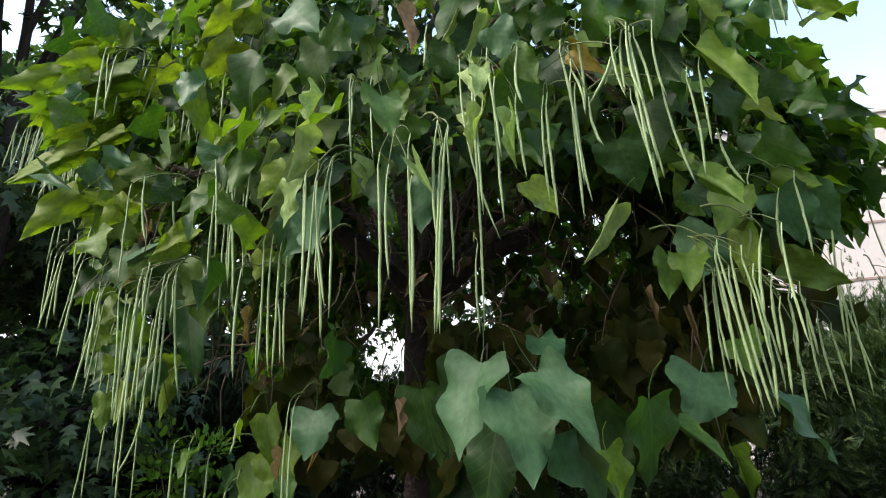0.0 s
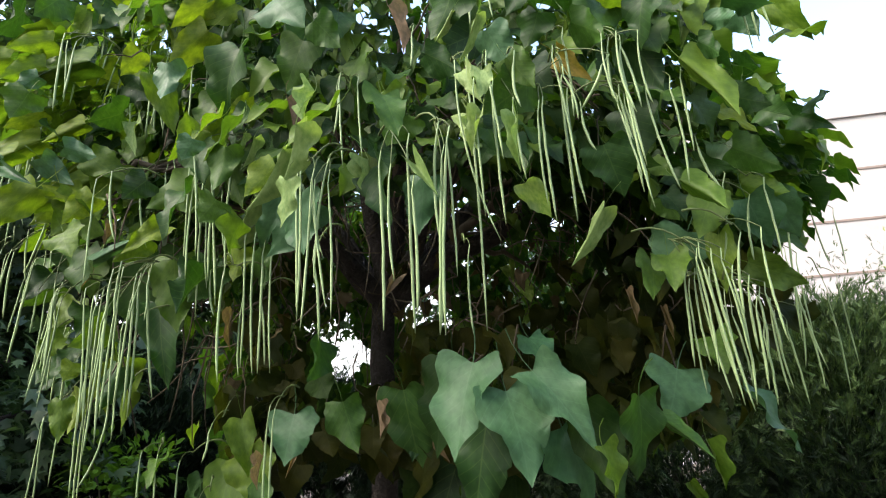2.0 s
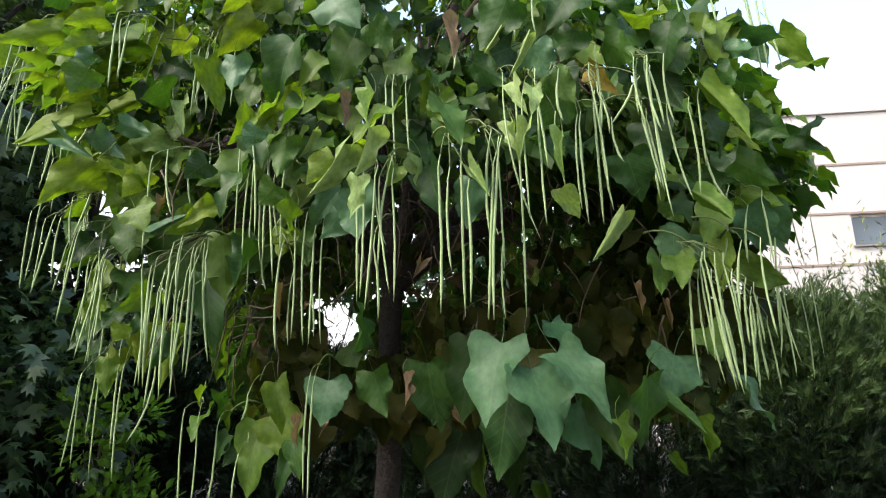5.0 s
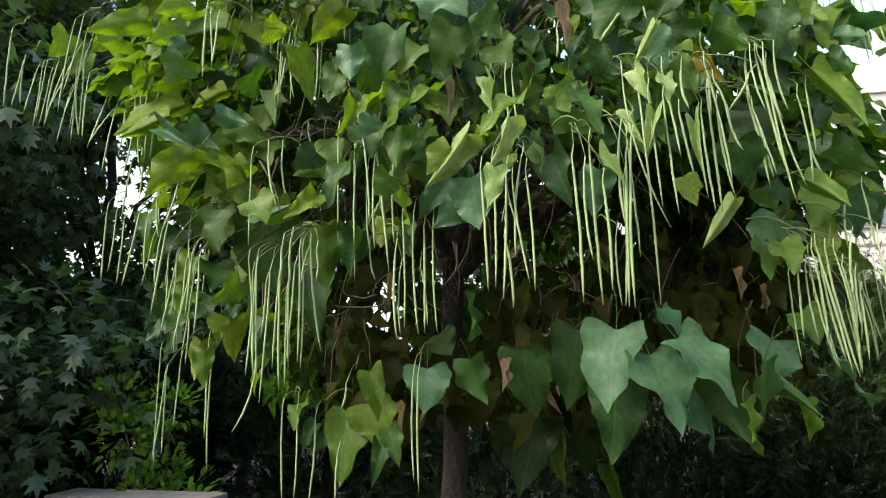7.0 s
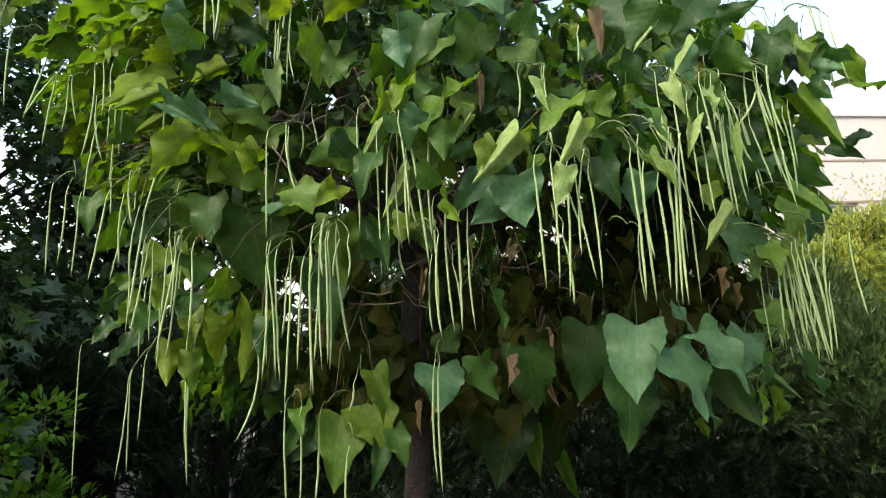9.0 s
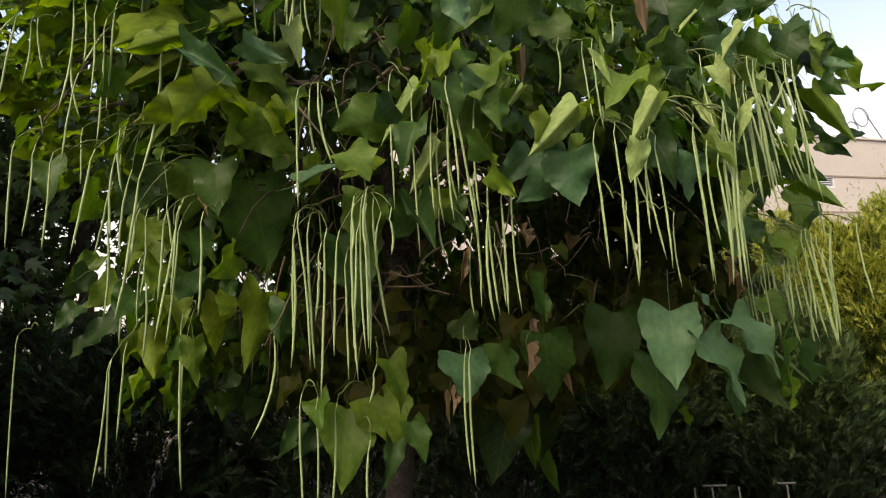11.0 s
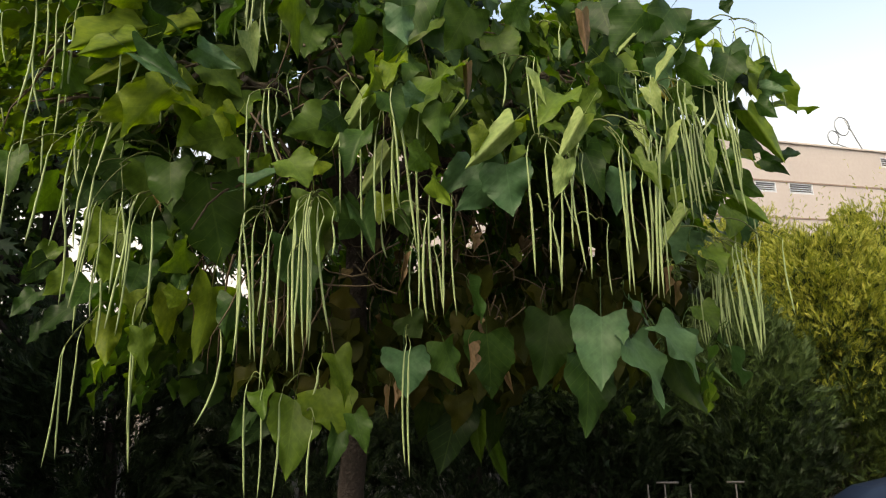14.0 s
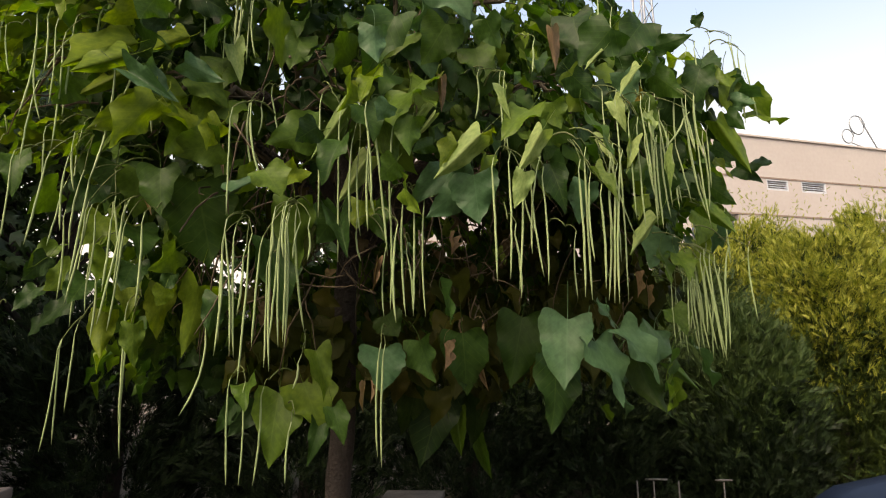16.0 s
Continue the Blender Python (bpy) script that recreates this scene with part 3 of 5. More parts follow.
def low_wall():
    w = thing("low_wall", "low weathered concrete wall before the dark trees", "wall", at=(-2.16, 4.95, 0))
    w.rotation_euler = (0, 0, radians(-27.1))
    box("body", (1.42, 0.2, 0.74), M_CONCRETE, w, pose(0, 0, 0.35), 0.01)
    for k in range(3):
        box("coping_slab", (0.47, 0.3, 0.07), M_CONCRETE, w, pose(-0.48 + 0.48 * k, 0, 0.757), 0.012)
    w2 = thing("kerb_rail", "white painted rail on a low concrete kerb", "rail", at=(-3.75, 5.75, 0))
    w2.rotation_euler = (0, 0, radians(-27.1))
    box("kerb", (1.9, 0.2, 0.6), M_CONCRETE, w2, pose(0, 0, 0.28), 0.01)
    box("rail", (1.9, 0.1, 0.05), M_WHITE, w2, pose(0, 0, 0.61), 0.012)


low_wall()


def railing():
    r = thing("railing", "short rusty pale metal railing before the hedge", "railing", at=(2.72, 3.02, 0))
    r.rotation_euler = (0, 0, radians(-40))
    for x in (-0.32, -0.2, -0.02, 0.3):
        limb("post", (x, 0, -0.05), (x, 0, 0.585), (0, 0, 0), 0.006, 0.006, M_RUST, r, 1, 0.0, 6)
    for x0, x1 in ((-0.26, -0.1), (0.24, 0.36)):
        limb("top_rail", (x0, 0, 0.597), (x1, 0, 0.597), (0, 0, 0), 0.007, 0.007, M_RUST, r, 3, 0.0, 6)
    limb("low_rail", (-0.4, 0, 0.3), (0.4, 0, 0.3), (0, 0, 0), 0.006, 0.006, M_RUST, r, 4, 0.0, 6)


railing()


def bench():
    b = thing("bench", "short weathered pale concrete bench in the shade of the trees", "bench", at=(1.29, 4.56, -0.05))
    b.rotation_euler = (0, 0, radians(-37.6))
    box("seat", (0.5, 0.3, 0.05), M_SHADESTONE, b, pose(0, 0, 0.425), 0.01)
    for x in (-0.2, 0.03, 0.22):
        box("leg", (0.05, 0.24, 0.43), M_SHADESTONE, b, pose(x, 0, 0.185), 0.006)


bench()


def parked_car(x, y, turn):
    """A small dark car with its bonnet towards the hedge."""
    c = thing("car", "dark blue parked car beside the hedge", "car", at=(x, y, 0))
    c.rotation_euler = (0, 0, radians(turn))
    prof = [(0, 0.35), (0.05, 0.6), (0.3, 0.74), (1.0, 0.86), (1.15, 0.9), (1.75, 1.38), (2.6, 1.46), (3.3, 1.38), (3.85, 0.98), (4.0, 0.8), (4.02, 0.35)]
    bm = bmesh.new()
    rows = []
    for w, k in ((-0.84, 0.94), (-0.62, 1.0), (0.0, 1.02), (0.62, 1.0), (0.84, 0.94)):
        rows.append([bm.verts.new((px, w * (1 - 0.16 * max(0, pz - 0.9) / 0.5), 0.3 + (pz - 0.3) * k)) for px, pz in prof])
    for a, b in zip(rows, rows[1:]):
        for i in range(len(prof) - 1):
            bm.faces.new((a[i], a[i + 1], b[i + 1], b[i]))
    bm.faces.new(rows[0])
    bm.faces.new(rows[-1][::-1])
    bm.faces.new([r[0] for r in rows] + [r[-1] for r in rows[::-1]])
    bmesh.ops.recalc_face_normals(bm, faces=bm.faces)
    for f in bm.faces:
        f.smooth = len(f.verts) == 4
    part("body", bm, M_PAINT, c)
    for s, nm in ((1, "windscreen"), (-1, "rear_window")):
        xa, za, xb, zb = (1.24, 0.985, 1.7, 1.355) if s > 0 else (3.76, 1.06, 3.37, 1.345)
        v = [(xa, -0.6, za), (xa, 0.6, za), (xb, 0.52, zb), (xb, -0.52, zb)]
        v = [Vector(q) + Vector((-0.012 * s, 0, 0.014)) for q in v]
        g = part(nm, mesh_from(nm, v, [(0, 1, 2, 3)], M_GLASS, False), None, c)
        g.modifiers.new("thick", "SOLIDIFY").thickness = 0.005
    for side in (-1, 1):
        for xa, xb, xc, xd in ((1.42, 2.5, 2.5, 1.82), (2.58, 3.55, 3.25, 2.58)):
            v = [(xa, side * 0.845, 1.0), (xb, side * 0.845, 1.0), (xc, side * 0.745, 1.3), (xd, side * 0.745, 1.3)]
            g = part("side_window", mesh_from("side_window", v, [(0, 1, 2, 3)], M_GLASS, False), None, c)
            g.modifiers.new("thick", "SOLIDIFY").thickness = 0.012
    for wx in (0.75, 3.25):
        for wy in (-0.78, 0.78):
            v, f = tube([(wx, wy - 0.09, 0.3), (wx, wy + 0.09, 0.3)], [0.3, 0.3], 20)
            wheel = part("wheel", mesh_from("wheel", v, f, M_RUBBER, False), None, c)
            v, f = tube([(wx, wy - 0.097, 0.3), (wx, wy + 0.097, 0.3)], [0.19, 0.19], 16)
            part("rim", mesh_from("rim", v, f, M_GREYMETAL, False), None, wheel)


parked_car(2.2, 1.45, -30)

# ---------------------------------------------------------------- the catalpa
TOPS, PODS = [], []
catalpa = thing("catalpa_tree", "catalpa with big heart-shaped leaves and long hanging green pods", "tree", at=(0, 0, 0))
TX, TY = -0.11, 2.68
rt = random.Random(5)
limb("trunk", (TX, TY, -0.1), (TX + 0.01, TY, 2.15), (-0.02, 0.02, 0), 0.064, 0.052, M_BARK, catalpa, 14, 0.012, 12, "grey-brown furrowed trunk", rt)
FORK = Vector((TX + 0.03, TY, 2.08))


def drawn_in(p):
    """A branch's end, pulled back so that it stays under the leaves."""
    q = Vector(((p.x - 0.05) / 1.95, (p.y - 2.85) / 1.62, (p.z - 2.2) / 1.9))
    k = min(1.0, 0.8 / max(q.length, 0.01))
    q = Vector((0.05 + q.x * k * 1.95, 2.85 + q.y * k * 1.62, 2.2 + q.z * k * 1.9))
    q.x = min(q.x, 1.35 - 1.1 * max(0, q.z - 2.6))
    return q


BOUGHS = [((0.78, 2.42, 2.46), 0.062), ((0.45, 1.8, 2.75), 0.035), ((-0.75, 1.9, 2.45), 0.04), ((0.95, 2.6, 2.9), 0.04), ((-1.1, 2.75, 2.8), 0.04), ((0.1, 3.7, 2.9), 0.04),
         ((0.15, 2.2, 3.3), 0.045), ((-0.3, 2.6, 3.6), 0.045), ((0.75, 3.4, 3.0), 0.035), ((-0.7, 3.5, 3.0), 0.035)]
for (lx, ly, lz), lr in BOUGHS:
    end = Vector((lx, ly, lz))
    pts = limb("limb", FORK, end, (0, 0, 0.1), lr, lr * 0.45, M_BARK, catalpa, 9, 0.03, 8, rng=rt)
    for k in range(7):
        a = pts[3 + k % 6]
        out = (a - Vector((TX, TY, 2.0)))
        out.z *= 0.4
        b = a + out.normalized() * rt.uniform(0.35, 0.6) + Vector((rt.uniform(-0.35, 0.35), rt.uniform(-0.35, 0.35), rt.uniform(-0.3, 0.35)))
        b = drawn_in(b)
        tw = limb("branch", a, b, (0, 0, 0.06), lr * 0.4, 0.006, M_TWIG, catalpa, 7, 0.03, 6, rng=rt)
        for j in range(3):
            c = tw[2 + 2 * j]
            d = c + (b - a) * 0.5 + Vector((rt.uniform(-0.25, 0.25), rt.uniform(-0.25, 0.25), rt.uniform(-0.3, 0.15)))
            d = drawn_in(d)
            limb("twig", c, d, (0, 0, 0.04), 0.006, 0.0025, M_TWIG, catalpa, 5, 0.015, 5, rng=rt)


def leaf_template(lobe, fold, curl, seed, coarse=False):
    """A heart-shaped blade of length 1 with shallow lobes, a wavy margin and a drawn-out tip, folded along the midrib, and its long stalk."""
    rr = random.Random(seed)
    u = [0, 0.05, 0.13, 0.25, 0.36, 0.45, 0.54, 0.66, 0.78, 0.89, 1.0]
    verts, uv, faces = [], [], []
    cols = (-1, -0.5, 0, 0.5, 1) if coarse else (-1, -0.7, -0.35, 0, 0.35, 0.7, 1)
    count = 14 if coarse else 21
    skew = 0.09 * rr.uniform(-1, 1)
    sides = {}
    for s in (-1, 1):
        k = lobe * rr.uniform(0.5, 1.3)
        at = rr.uniform(-0.05, 0.05)
        wide = [0.07, 0.31, 0.45, 0.50, 0.49 + 0.02 * k, 0.44 + 0.08 * k, 0.395 + 0.03 * k, 0.315 - 0.03 * k, 0.20, 0.085, 0.0]
        edge = [-0.02, -0.10, -0.09, 0.05, 0.22 + 0.03 * k, 0.38 + 0.08 * k + at, 0.50 + at * 0.5, 0.64, 0.78, 0.89, 1.0]
        turn = rr.uniform(0, 6.28)
        sides[s] = [(np.interp(v, u, wide) * (1 + (0.05 * math.sin(15 * v + turn) + 0.042 * math.sin(43 * v + 2 * turn)) * min(1, 4 * v) + rr.uniform(-0.015, 0.015)), np.interp(v, u, edge)) for v in np.linspace(0, 1, count) ** 1.1]
    wave, roll, torsion = rr.uniform(0, 6.28), rr.uniform(-0.12, 0.12), rr.uniform(-0.7, 0.7) * (0.6 if not coarse else 1.0)
    for j in range(count):
        vm = (j / (count - 1)) ** 1.1
        for c in cols:
            hw, vs = sides[1 if c > 0 else -1][j]
            y = vm + (vs - vm) * abs(c) ** 1.5
            rim = abs(c) ** 2.5
            x = c * hw + skew * math.sin(2.6 * y)
            z = abs(x) * math.tan(fold) * (1 - 0.6 * abs(x)) - curl * y * y + roll * x + rim * (0.09 * math.sin(11 * y + 2.2 * c + wave) + 0.012 * rr.uniform(-1, 1)) * min(1, 3 * hw)
            z += 0.007 * math.sin(6.5 * 2 * math.pi * (y - 0.75 * abs(x))) * (1 - rim) * min(1, 6 * abs(x))
            wring = torsion * (y - 0.3)
            verts.append((x * math.cos(wring) - z * math.sin(wring), y * (1 - 0.2 * curl * curl * y), z * math.cos(wring) + x * math.sin(wring)))
            uv.append((0.5 + x, y))
    nc = len(cols)
    for j in range(count - 1):
        for k in range(nc - 1):
            a = j * nc + k
            faces.append((a, a + 1, a + nc + 1, a + nc))
    base = len(verts)
    pts = [(0, 0.0, 0.0), (0, -0.16, 0.03), (0, -0.34, 0.12), (0, -0.46, 0.26)]
    v, f = tube(pts, [0.010, 0.009, 0.009, 0.012], 3)
    verts += [tuple(q) for q in v]
    uv += [(0.5, 0.0)] * len(v)
    faces += [tuple(base + i for i in q) for q in f[:-2]]
    return verts, faces, uv


SHAPES = [leaf_template(l, math.radians(fo), cu, s) for s, (l, fo, cu) in enumerate([(0.1, 10, 0.15), (0.7, 16, 0.25), (0.3, 24, 0.4), (0.9, 9, 0.15), (0.5, 20, 0.5), (0, 42, 0.15)])]
FILL_SHAPES = [leaf_template(l, math.radians(fo), cu, s + 20, True) for s, (l, fo, cu) in enumerate([(0.0, 12, 0.3), (0.7, 16, 0.4), (0.2, 30, 0.6), (1.0, 8, 0.25), (0.1, 38, 0.4), (0.0, 22, 0.8), (0.5, 26, 0.3), (0.2, 10, 0.5)])]
LEAF_MATS = {"g": M_LEAF, "y": M_YOUNGLIT, "p": M_PALE, "b": M_BLUE, "Y": M_YELLOW, "q": M_TURNING, "d": M_DRY, "o": M_SHADE}
LEAF_MESH = {}


def leaf_mesh(shape, tone):
    if (shape, tone) not in LEAF_MESH:
        v, f, uv = SHAPES[shape]
        me = mesh_from("leaf", v, f, LEAF_MATS[tone])
        layer = me.uv_layers.new(name="UVMap")
        for lp in me.loops:
            layer.data[lp.index].uv = uv[lp.vertex_index]
        LEAF_MESH[shape, tone] = me
    return LEAF_MESH[shape, tone]


rl = random.Random(21)


def leaf(x, y, z, length, heading, droop, twist, width, tone):
    """One leaf of the catalpa: its base, length, the way its tip points (compass and downward degrees), twist, width and tone."""
    h, d = radians(heading), radians(droop)
    along = Vector((math.sin(h) * math.cos(d), math.cos(h) * math.cos(d), -math.sin(d)))
    up = Vector((0, 0, 1)) - along * along.z
    up = up.normalized() if up.length > 0.01 else Vector((0, -1, 0))
    side = along.cross(up)
    nor = up * math.cos(radians(twist)) + side * math.sin(radians(twist))
    side = along.cross(nor)
    shape = 5 if width < 0.45 else rl.choice((0, 1, 3) if width > 0.75 else (0, 1, 2, 3, 4))
    ob = part("leaf", leaf_mesh(shape, tone), None, catalpa)
    wide = max(width, 0.17) * 0.98
    m = Matrix.Identity(4)
    for i in range(3):
        m[i][0], m[i][1], m[i][2] = side[i] * length * wide, along[i] * length, nor[i] * length
    m[0][3], m[1][3], m[2][3] = x, y, z
    ob.matrix_basis = m


def pod(x, y, z, length, lean, way, bow):
    """One hanging pod: the place of its top, its length, lean and bow."""
    a, w = radians(lean), radians(way)
    d = Vector((math.sin(w) * math.sin(a), math.cos(w) * math.sin(a), -math.cos(a)))
    top = Vector((x, y, z))
    side = d.cross(Vector((0.5, 0.8, 0.1))).normalized()
    sway = -Vector((d.x, d.y, 0)) * length * bow + side * rl.uniform(-0.008, 0.008)
    r = rl.uniform(0.0025, 0.0035)
    n = 9
    pts = [top - d * 0.03 + side * 0.006] + bent(top, top + d * length, sway, n, 0.0009, rl)
    radii = [0.0014] + [r * (0.55 + 0.45 * min(1, 6 * i / n)) * (1 if i < n - 1 else 0.75) for i in range(n)] + [r * 0.25]
    TOPS.append(pts[0].copy())
    PODS.append((top, top + d * length))
    v, f = tube(pts, radii, 6)
    part("pod", mesh_from("pod", v, f, M_POD), None, catalpa)


def crown_leaves(name, p, out, mat, rr, low, high, droop=0.9, up=0.8):
    n = len(p)
    along = out + rr.normal(0, 0.38, (n, 3)) + np.array([0, 0, -droop])
    nor = out * 0.5 + rr.normal(0, 0.45, (n, 3)) + np.array([0, 0, up])
    size = rr.uniform(low, high, n)
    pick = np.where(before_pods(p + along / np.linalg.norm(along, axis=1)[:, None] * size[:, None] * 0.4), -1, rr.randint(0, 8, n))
    for k in range(8):
        v, f, uv = FILL_SHAPES[k]
        q = pick == k
        me = spread(name, v, f, frames_of(p[q], along[q], nor[q], np.stack([size[q] * rr.uniform(0.75, 1, q.sum()), size[q], size[q]], 1)), mat, uv)
        tagged(part(name, me, None, catalpa), kind="stuff")


CROWN = np.array([0.05, 2.85, 2.2])
RADII = np.array([1.95, 1.62, 1.9])


CAVITY = np.array([-0.76, 1.78, 2.54])          # an open place among the upper limbs


def inside(p, slack=0.0):
    """Which points keep leaves, fitted to the outline in view, less a sight lane: the crown draws in low down, and
    towards the top on its eastern side.
    """
    edge = np.interp(p[:, 2], [1.7, 2.0, 2.2, 2.4, 2.7, 2.8, 3.2, 3.4], [1.2, 1.3, 1.5, 1.7, 1.68, 1.52, 1.45, 1.3])
    edge = edge + np.where(p[:, 1] < 2.0, 0.85, 0.4) * (p[:, 1] - 2.0)
    west = -1.27 - 0.95 * np.maximum(0, p[:, 2] - 2.4)
    open_lane = np.array([in_lane(q, 1, 0.19) for q in p], bool) if len(p) else np.zeros(0, bool)
    hollow = (((p - np.array([0.15, 1.98, 2.14])) / np.array([0.8, 0.6, 0.27])) ** 2).sum(1) < 1
    return ~hollow & (((p - CAVITY) ** 2).sum(1) > 0.04) & (p[:, 0] < np.clip(edge, 0.6, 1.85) + slack) & (p[:, 0] > west - slack) & ~open_lane


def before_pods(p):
    """Leaves between a hanging pod and the camera's side: cleared so that the pods stay in view."""
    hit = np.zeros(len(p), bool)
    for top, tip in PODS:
        # clearing runs roughly towards the camera, turned a little for each pod
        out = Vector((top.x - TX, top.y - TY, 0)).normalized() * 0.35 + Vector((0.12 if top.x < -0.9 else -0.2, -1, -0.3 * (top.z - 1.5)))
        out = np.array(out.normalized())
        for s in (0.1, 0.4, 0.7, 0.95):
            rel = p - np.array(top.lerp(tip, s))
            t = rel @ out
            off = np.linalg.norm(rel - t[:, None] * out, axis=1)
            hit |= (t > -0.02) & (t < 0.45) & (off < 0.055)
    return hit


def inner_foliage():
    """The deeper leaves of the crown, behind those that hang outermost."""
    rr = np.random.RandomState(8)
    n = 10500
    d = rr.normal(size=(n, 3))
    d /= np.linalg.norm(d, axis=1, keepdims=True)
    d[:, 2] = np.abs(d[:, 2]) - 0.12
    p = CROWN + d * (rr.uniform(0.44, 0.9, n) ** 0.8)[:, None] * RADII
    crowd = np.array([noise.noise(Vector(q * 2.7)) for q in p])
    keep = (p[:, 2] > 2.02 + 0.25 * rr.uniform(0, 1, n)) & (crowd > np.where(p[:, 0] > 0.3, 0.0, 0.02)) & inside(p, -0.15)
    crown_leaves("foliage", p[keep], (d * np.array([1, 1, 0.3]))[keep], M_FILL, rr, 0.07, 0.125)


def outer_sprays():
    """Sprays at the sides and the top of the crown; the western ones are paler, with light put into their colour."""
    rr = np.random.RandomState(9)
    n = 6600
    d = rr.normal(size=(n, 3))
    d /= np.linalg.norm(d, axis=1, keepdims=True)
    d[:, 2] = np.abs(d[:, 2]) * 1.05 - 0.15
    p = CROWN + d * rr.uniform(0.88, 1.02, n)[:, None] * RADII
    crowd = np.array([noise.noise(Vector(q * 3.0) + Vector((5, 0, 0))) for q in p])
    out = d * np.array([1, 1, 0.3])
    left = (p[:, 0] < -1.0) & (p[:, 2] > 2.45) & (crowd > -0.22) & inside(p)
    top = (p[:, 2] > 2.75) & (p[:, 0] > -1.0) & (crowd > np.where(p[:, 0] > 0.3, -0.06, 0.03)) & inside(p)
    right = (p[:, 0] > 0.95) & (p[:, 2] > 2.0) & (p[:, 2] < 2.8) & (crowd > -0.25) & inside(p)
    crown_leaves("young_foliage", p[left], out[left], M_FILLYOUNGLIT, rr, 0.065, 0.12, 0.35, 1.6)
    crown_leaves("foliage", p[top], out[top], M_FILL, rr, 0.07, 0.125, 0.65, 1.2)
    crown_leaves("foliage", p[right], out[right], M_FILL, rr, 0.07, 0.125, 0.5, 1.3)


def low_foliage():
    """The far side of the crown hangs low and closes the hollow; dead leaves are caught inside it."""
    rr = np.random.RandomState(10)
    n = 3600
    th, r = rr.uniform(0, 2 * math.pi, n), rr.uniform(0.5, 1.0, n)
    p = np.stack([CROWN[0] + RADII[0] * r * np.cos(th), CROWN[1] + RADII[1] * r * np.sin(th), rr.uniform(1.45, 2.2, n)], 1)
    far = (p - CROWN) @ np.array([0.3, 0.95, 0]) > 0.1 + 0.5 * (rr.uniform(0, 1, n) < 0.2)
    crowd = np.array([noise.noise(Vector(q * 2.6) + Vector((9, 0, 0))) for q in p])
    keep = far & (crowd > -0.4) & inside(p, -0.2)
    out = (p - CROWN) * np.array([1, 1, 0])
    crown_leaves("foliage", p[keep], out[keep], M_FILL, rr, 0.09, 0.145, 1.2)
    m = 330
    q = np.stack([rr.uniform(0.25, 1.3, m), rr.uniform(1.75, 2.4, m), rr.uniform(2.05, 2.65, m)], 1)
    q = q[inside(q, -0.15)]
    crown_leaves("foliage", q, np.array([0.3, -0.4, 0]) + rr.normal(0, 0.4, q.shape), M_FILL, rr, 0.08, 0.14, 1.0)
    # dark leaves low on the east side, shade painted into their tone
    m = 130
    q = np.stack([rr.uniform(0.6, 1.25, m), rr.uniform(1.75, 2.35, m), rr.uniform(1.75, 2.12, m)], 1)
    crown_leaves("old_foliage", q, np.array([0.3, -0.4, 0]) + rr.normal(0, 0.4, q.shape), M_FILLSHADE, rr, 0.08, 0.13, 1.3)
    # skirt before the trunk, coloured dark as if shaded from above
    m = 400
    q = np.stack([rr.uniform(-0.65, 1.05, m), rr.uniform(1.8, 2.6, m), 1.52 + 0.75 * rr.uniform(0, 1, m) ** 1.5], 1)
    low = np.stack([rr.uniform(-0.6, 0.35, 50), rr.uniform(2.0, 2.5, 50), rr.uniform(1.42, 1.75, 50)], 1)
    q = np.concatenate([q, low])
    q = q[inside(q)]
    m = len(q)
    crown_leaves("old_foliage", q, np.array([0, -0.4, 0]) + rr.normal(0, 0.4, (m, 3)), M_FILLSHADE, rr, 0.09, 0.15, 1.4)
    m = 30
    q = np.stack([rr.uniform(-0.75, 0.8, m), rr.uniform(2.0, 2.7, m), rr.uniform(1.65, 2.3, m)], 1)
    crown_leaves("dead_foliage", q, rr.normal(0, 0.4, (m, 3)), M_FILLDRY, rr, 0.04, 0.07, 1.5)


def hollow_twigs():
    """Bare twigs and old leaf stalks that hang in the hollow of the crown."""
    verts, faces = [], []
    for k in range(420):
        a = Vector((rt.uniform(-0.9, 1.0), rt.uniform(1.65, 3.0), rt.uniform(1.75, 2.75)))
        w = rt.uniform(0, 6.28)
        b = a + Vector((math.cos(w) * rt.uniform(0.02, 0.2), math.sin(w) * rt.uniform(0.02, 0.2), rt.uniform(-0.32, 0.12)))
        v, f = tube(bent(a, b, (rt.uniform(-0.03, 0.03), 0, rt.uniform(-0.02, 0.04)), 4, 0.006, rt), [0.0035, 0.003, 0.0026, 0.0022, 0.0016], 4)
        n = len(verts)
        verts += v
        faces += [tuple(n + i for i in q) for q in f]
    tagged(part("dead_twig", mesh_from("dead_twig", verts, faces, M_DEADTWIG), None, catalpa), kind="stuff")


hollow_twigs()

pod(-2.088, 2.669, 3.039, 0.190, 2, 62, 0.04)
pod(-2.088, 2.666, 3.066, 0.240, 6, -117, 0.07)
pod(-2.000, 2.610, 2.992, 0.217, 8, -116, -0.00)
pod(-1.971, 2.594, 2.999, 0.292, 2, -116, 0.04)
pod(-1.955, 2.590, 3.003, 0.261, 3, -116, 0.10)
pod(-1.933, 2.593, 2.972, 0.258, 5, -115, 0.10)
pod(-1.908, 2.583, 2.996, 0.257, 4, -115, -0.03)
pod(-1.858, 2.561, 3.015, 0.334, 10, -115, -0.01)
pod(-1.816, 2.531, 2.864, 0.247, 7, -114, -0.04)
pod(-1.805, 2.469, 3.144, 0.422, 3, -114, 0.02)
pod(-1.793, 2.514, 2.938, 0.323, 1, 66, -0.04)
pod(-1.791, 2.509, 3.059, 0.317, 15, -114, 0.03)
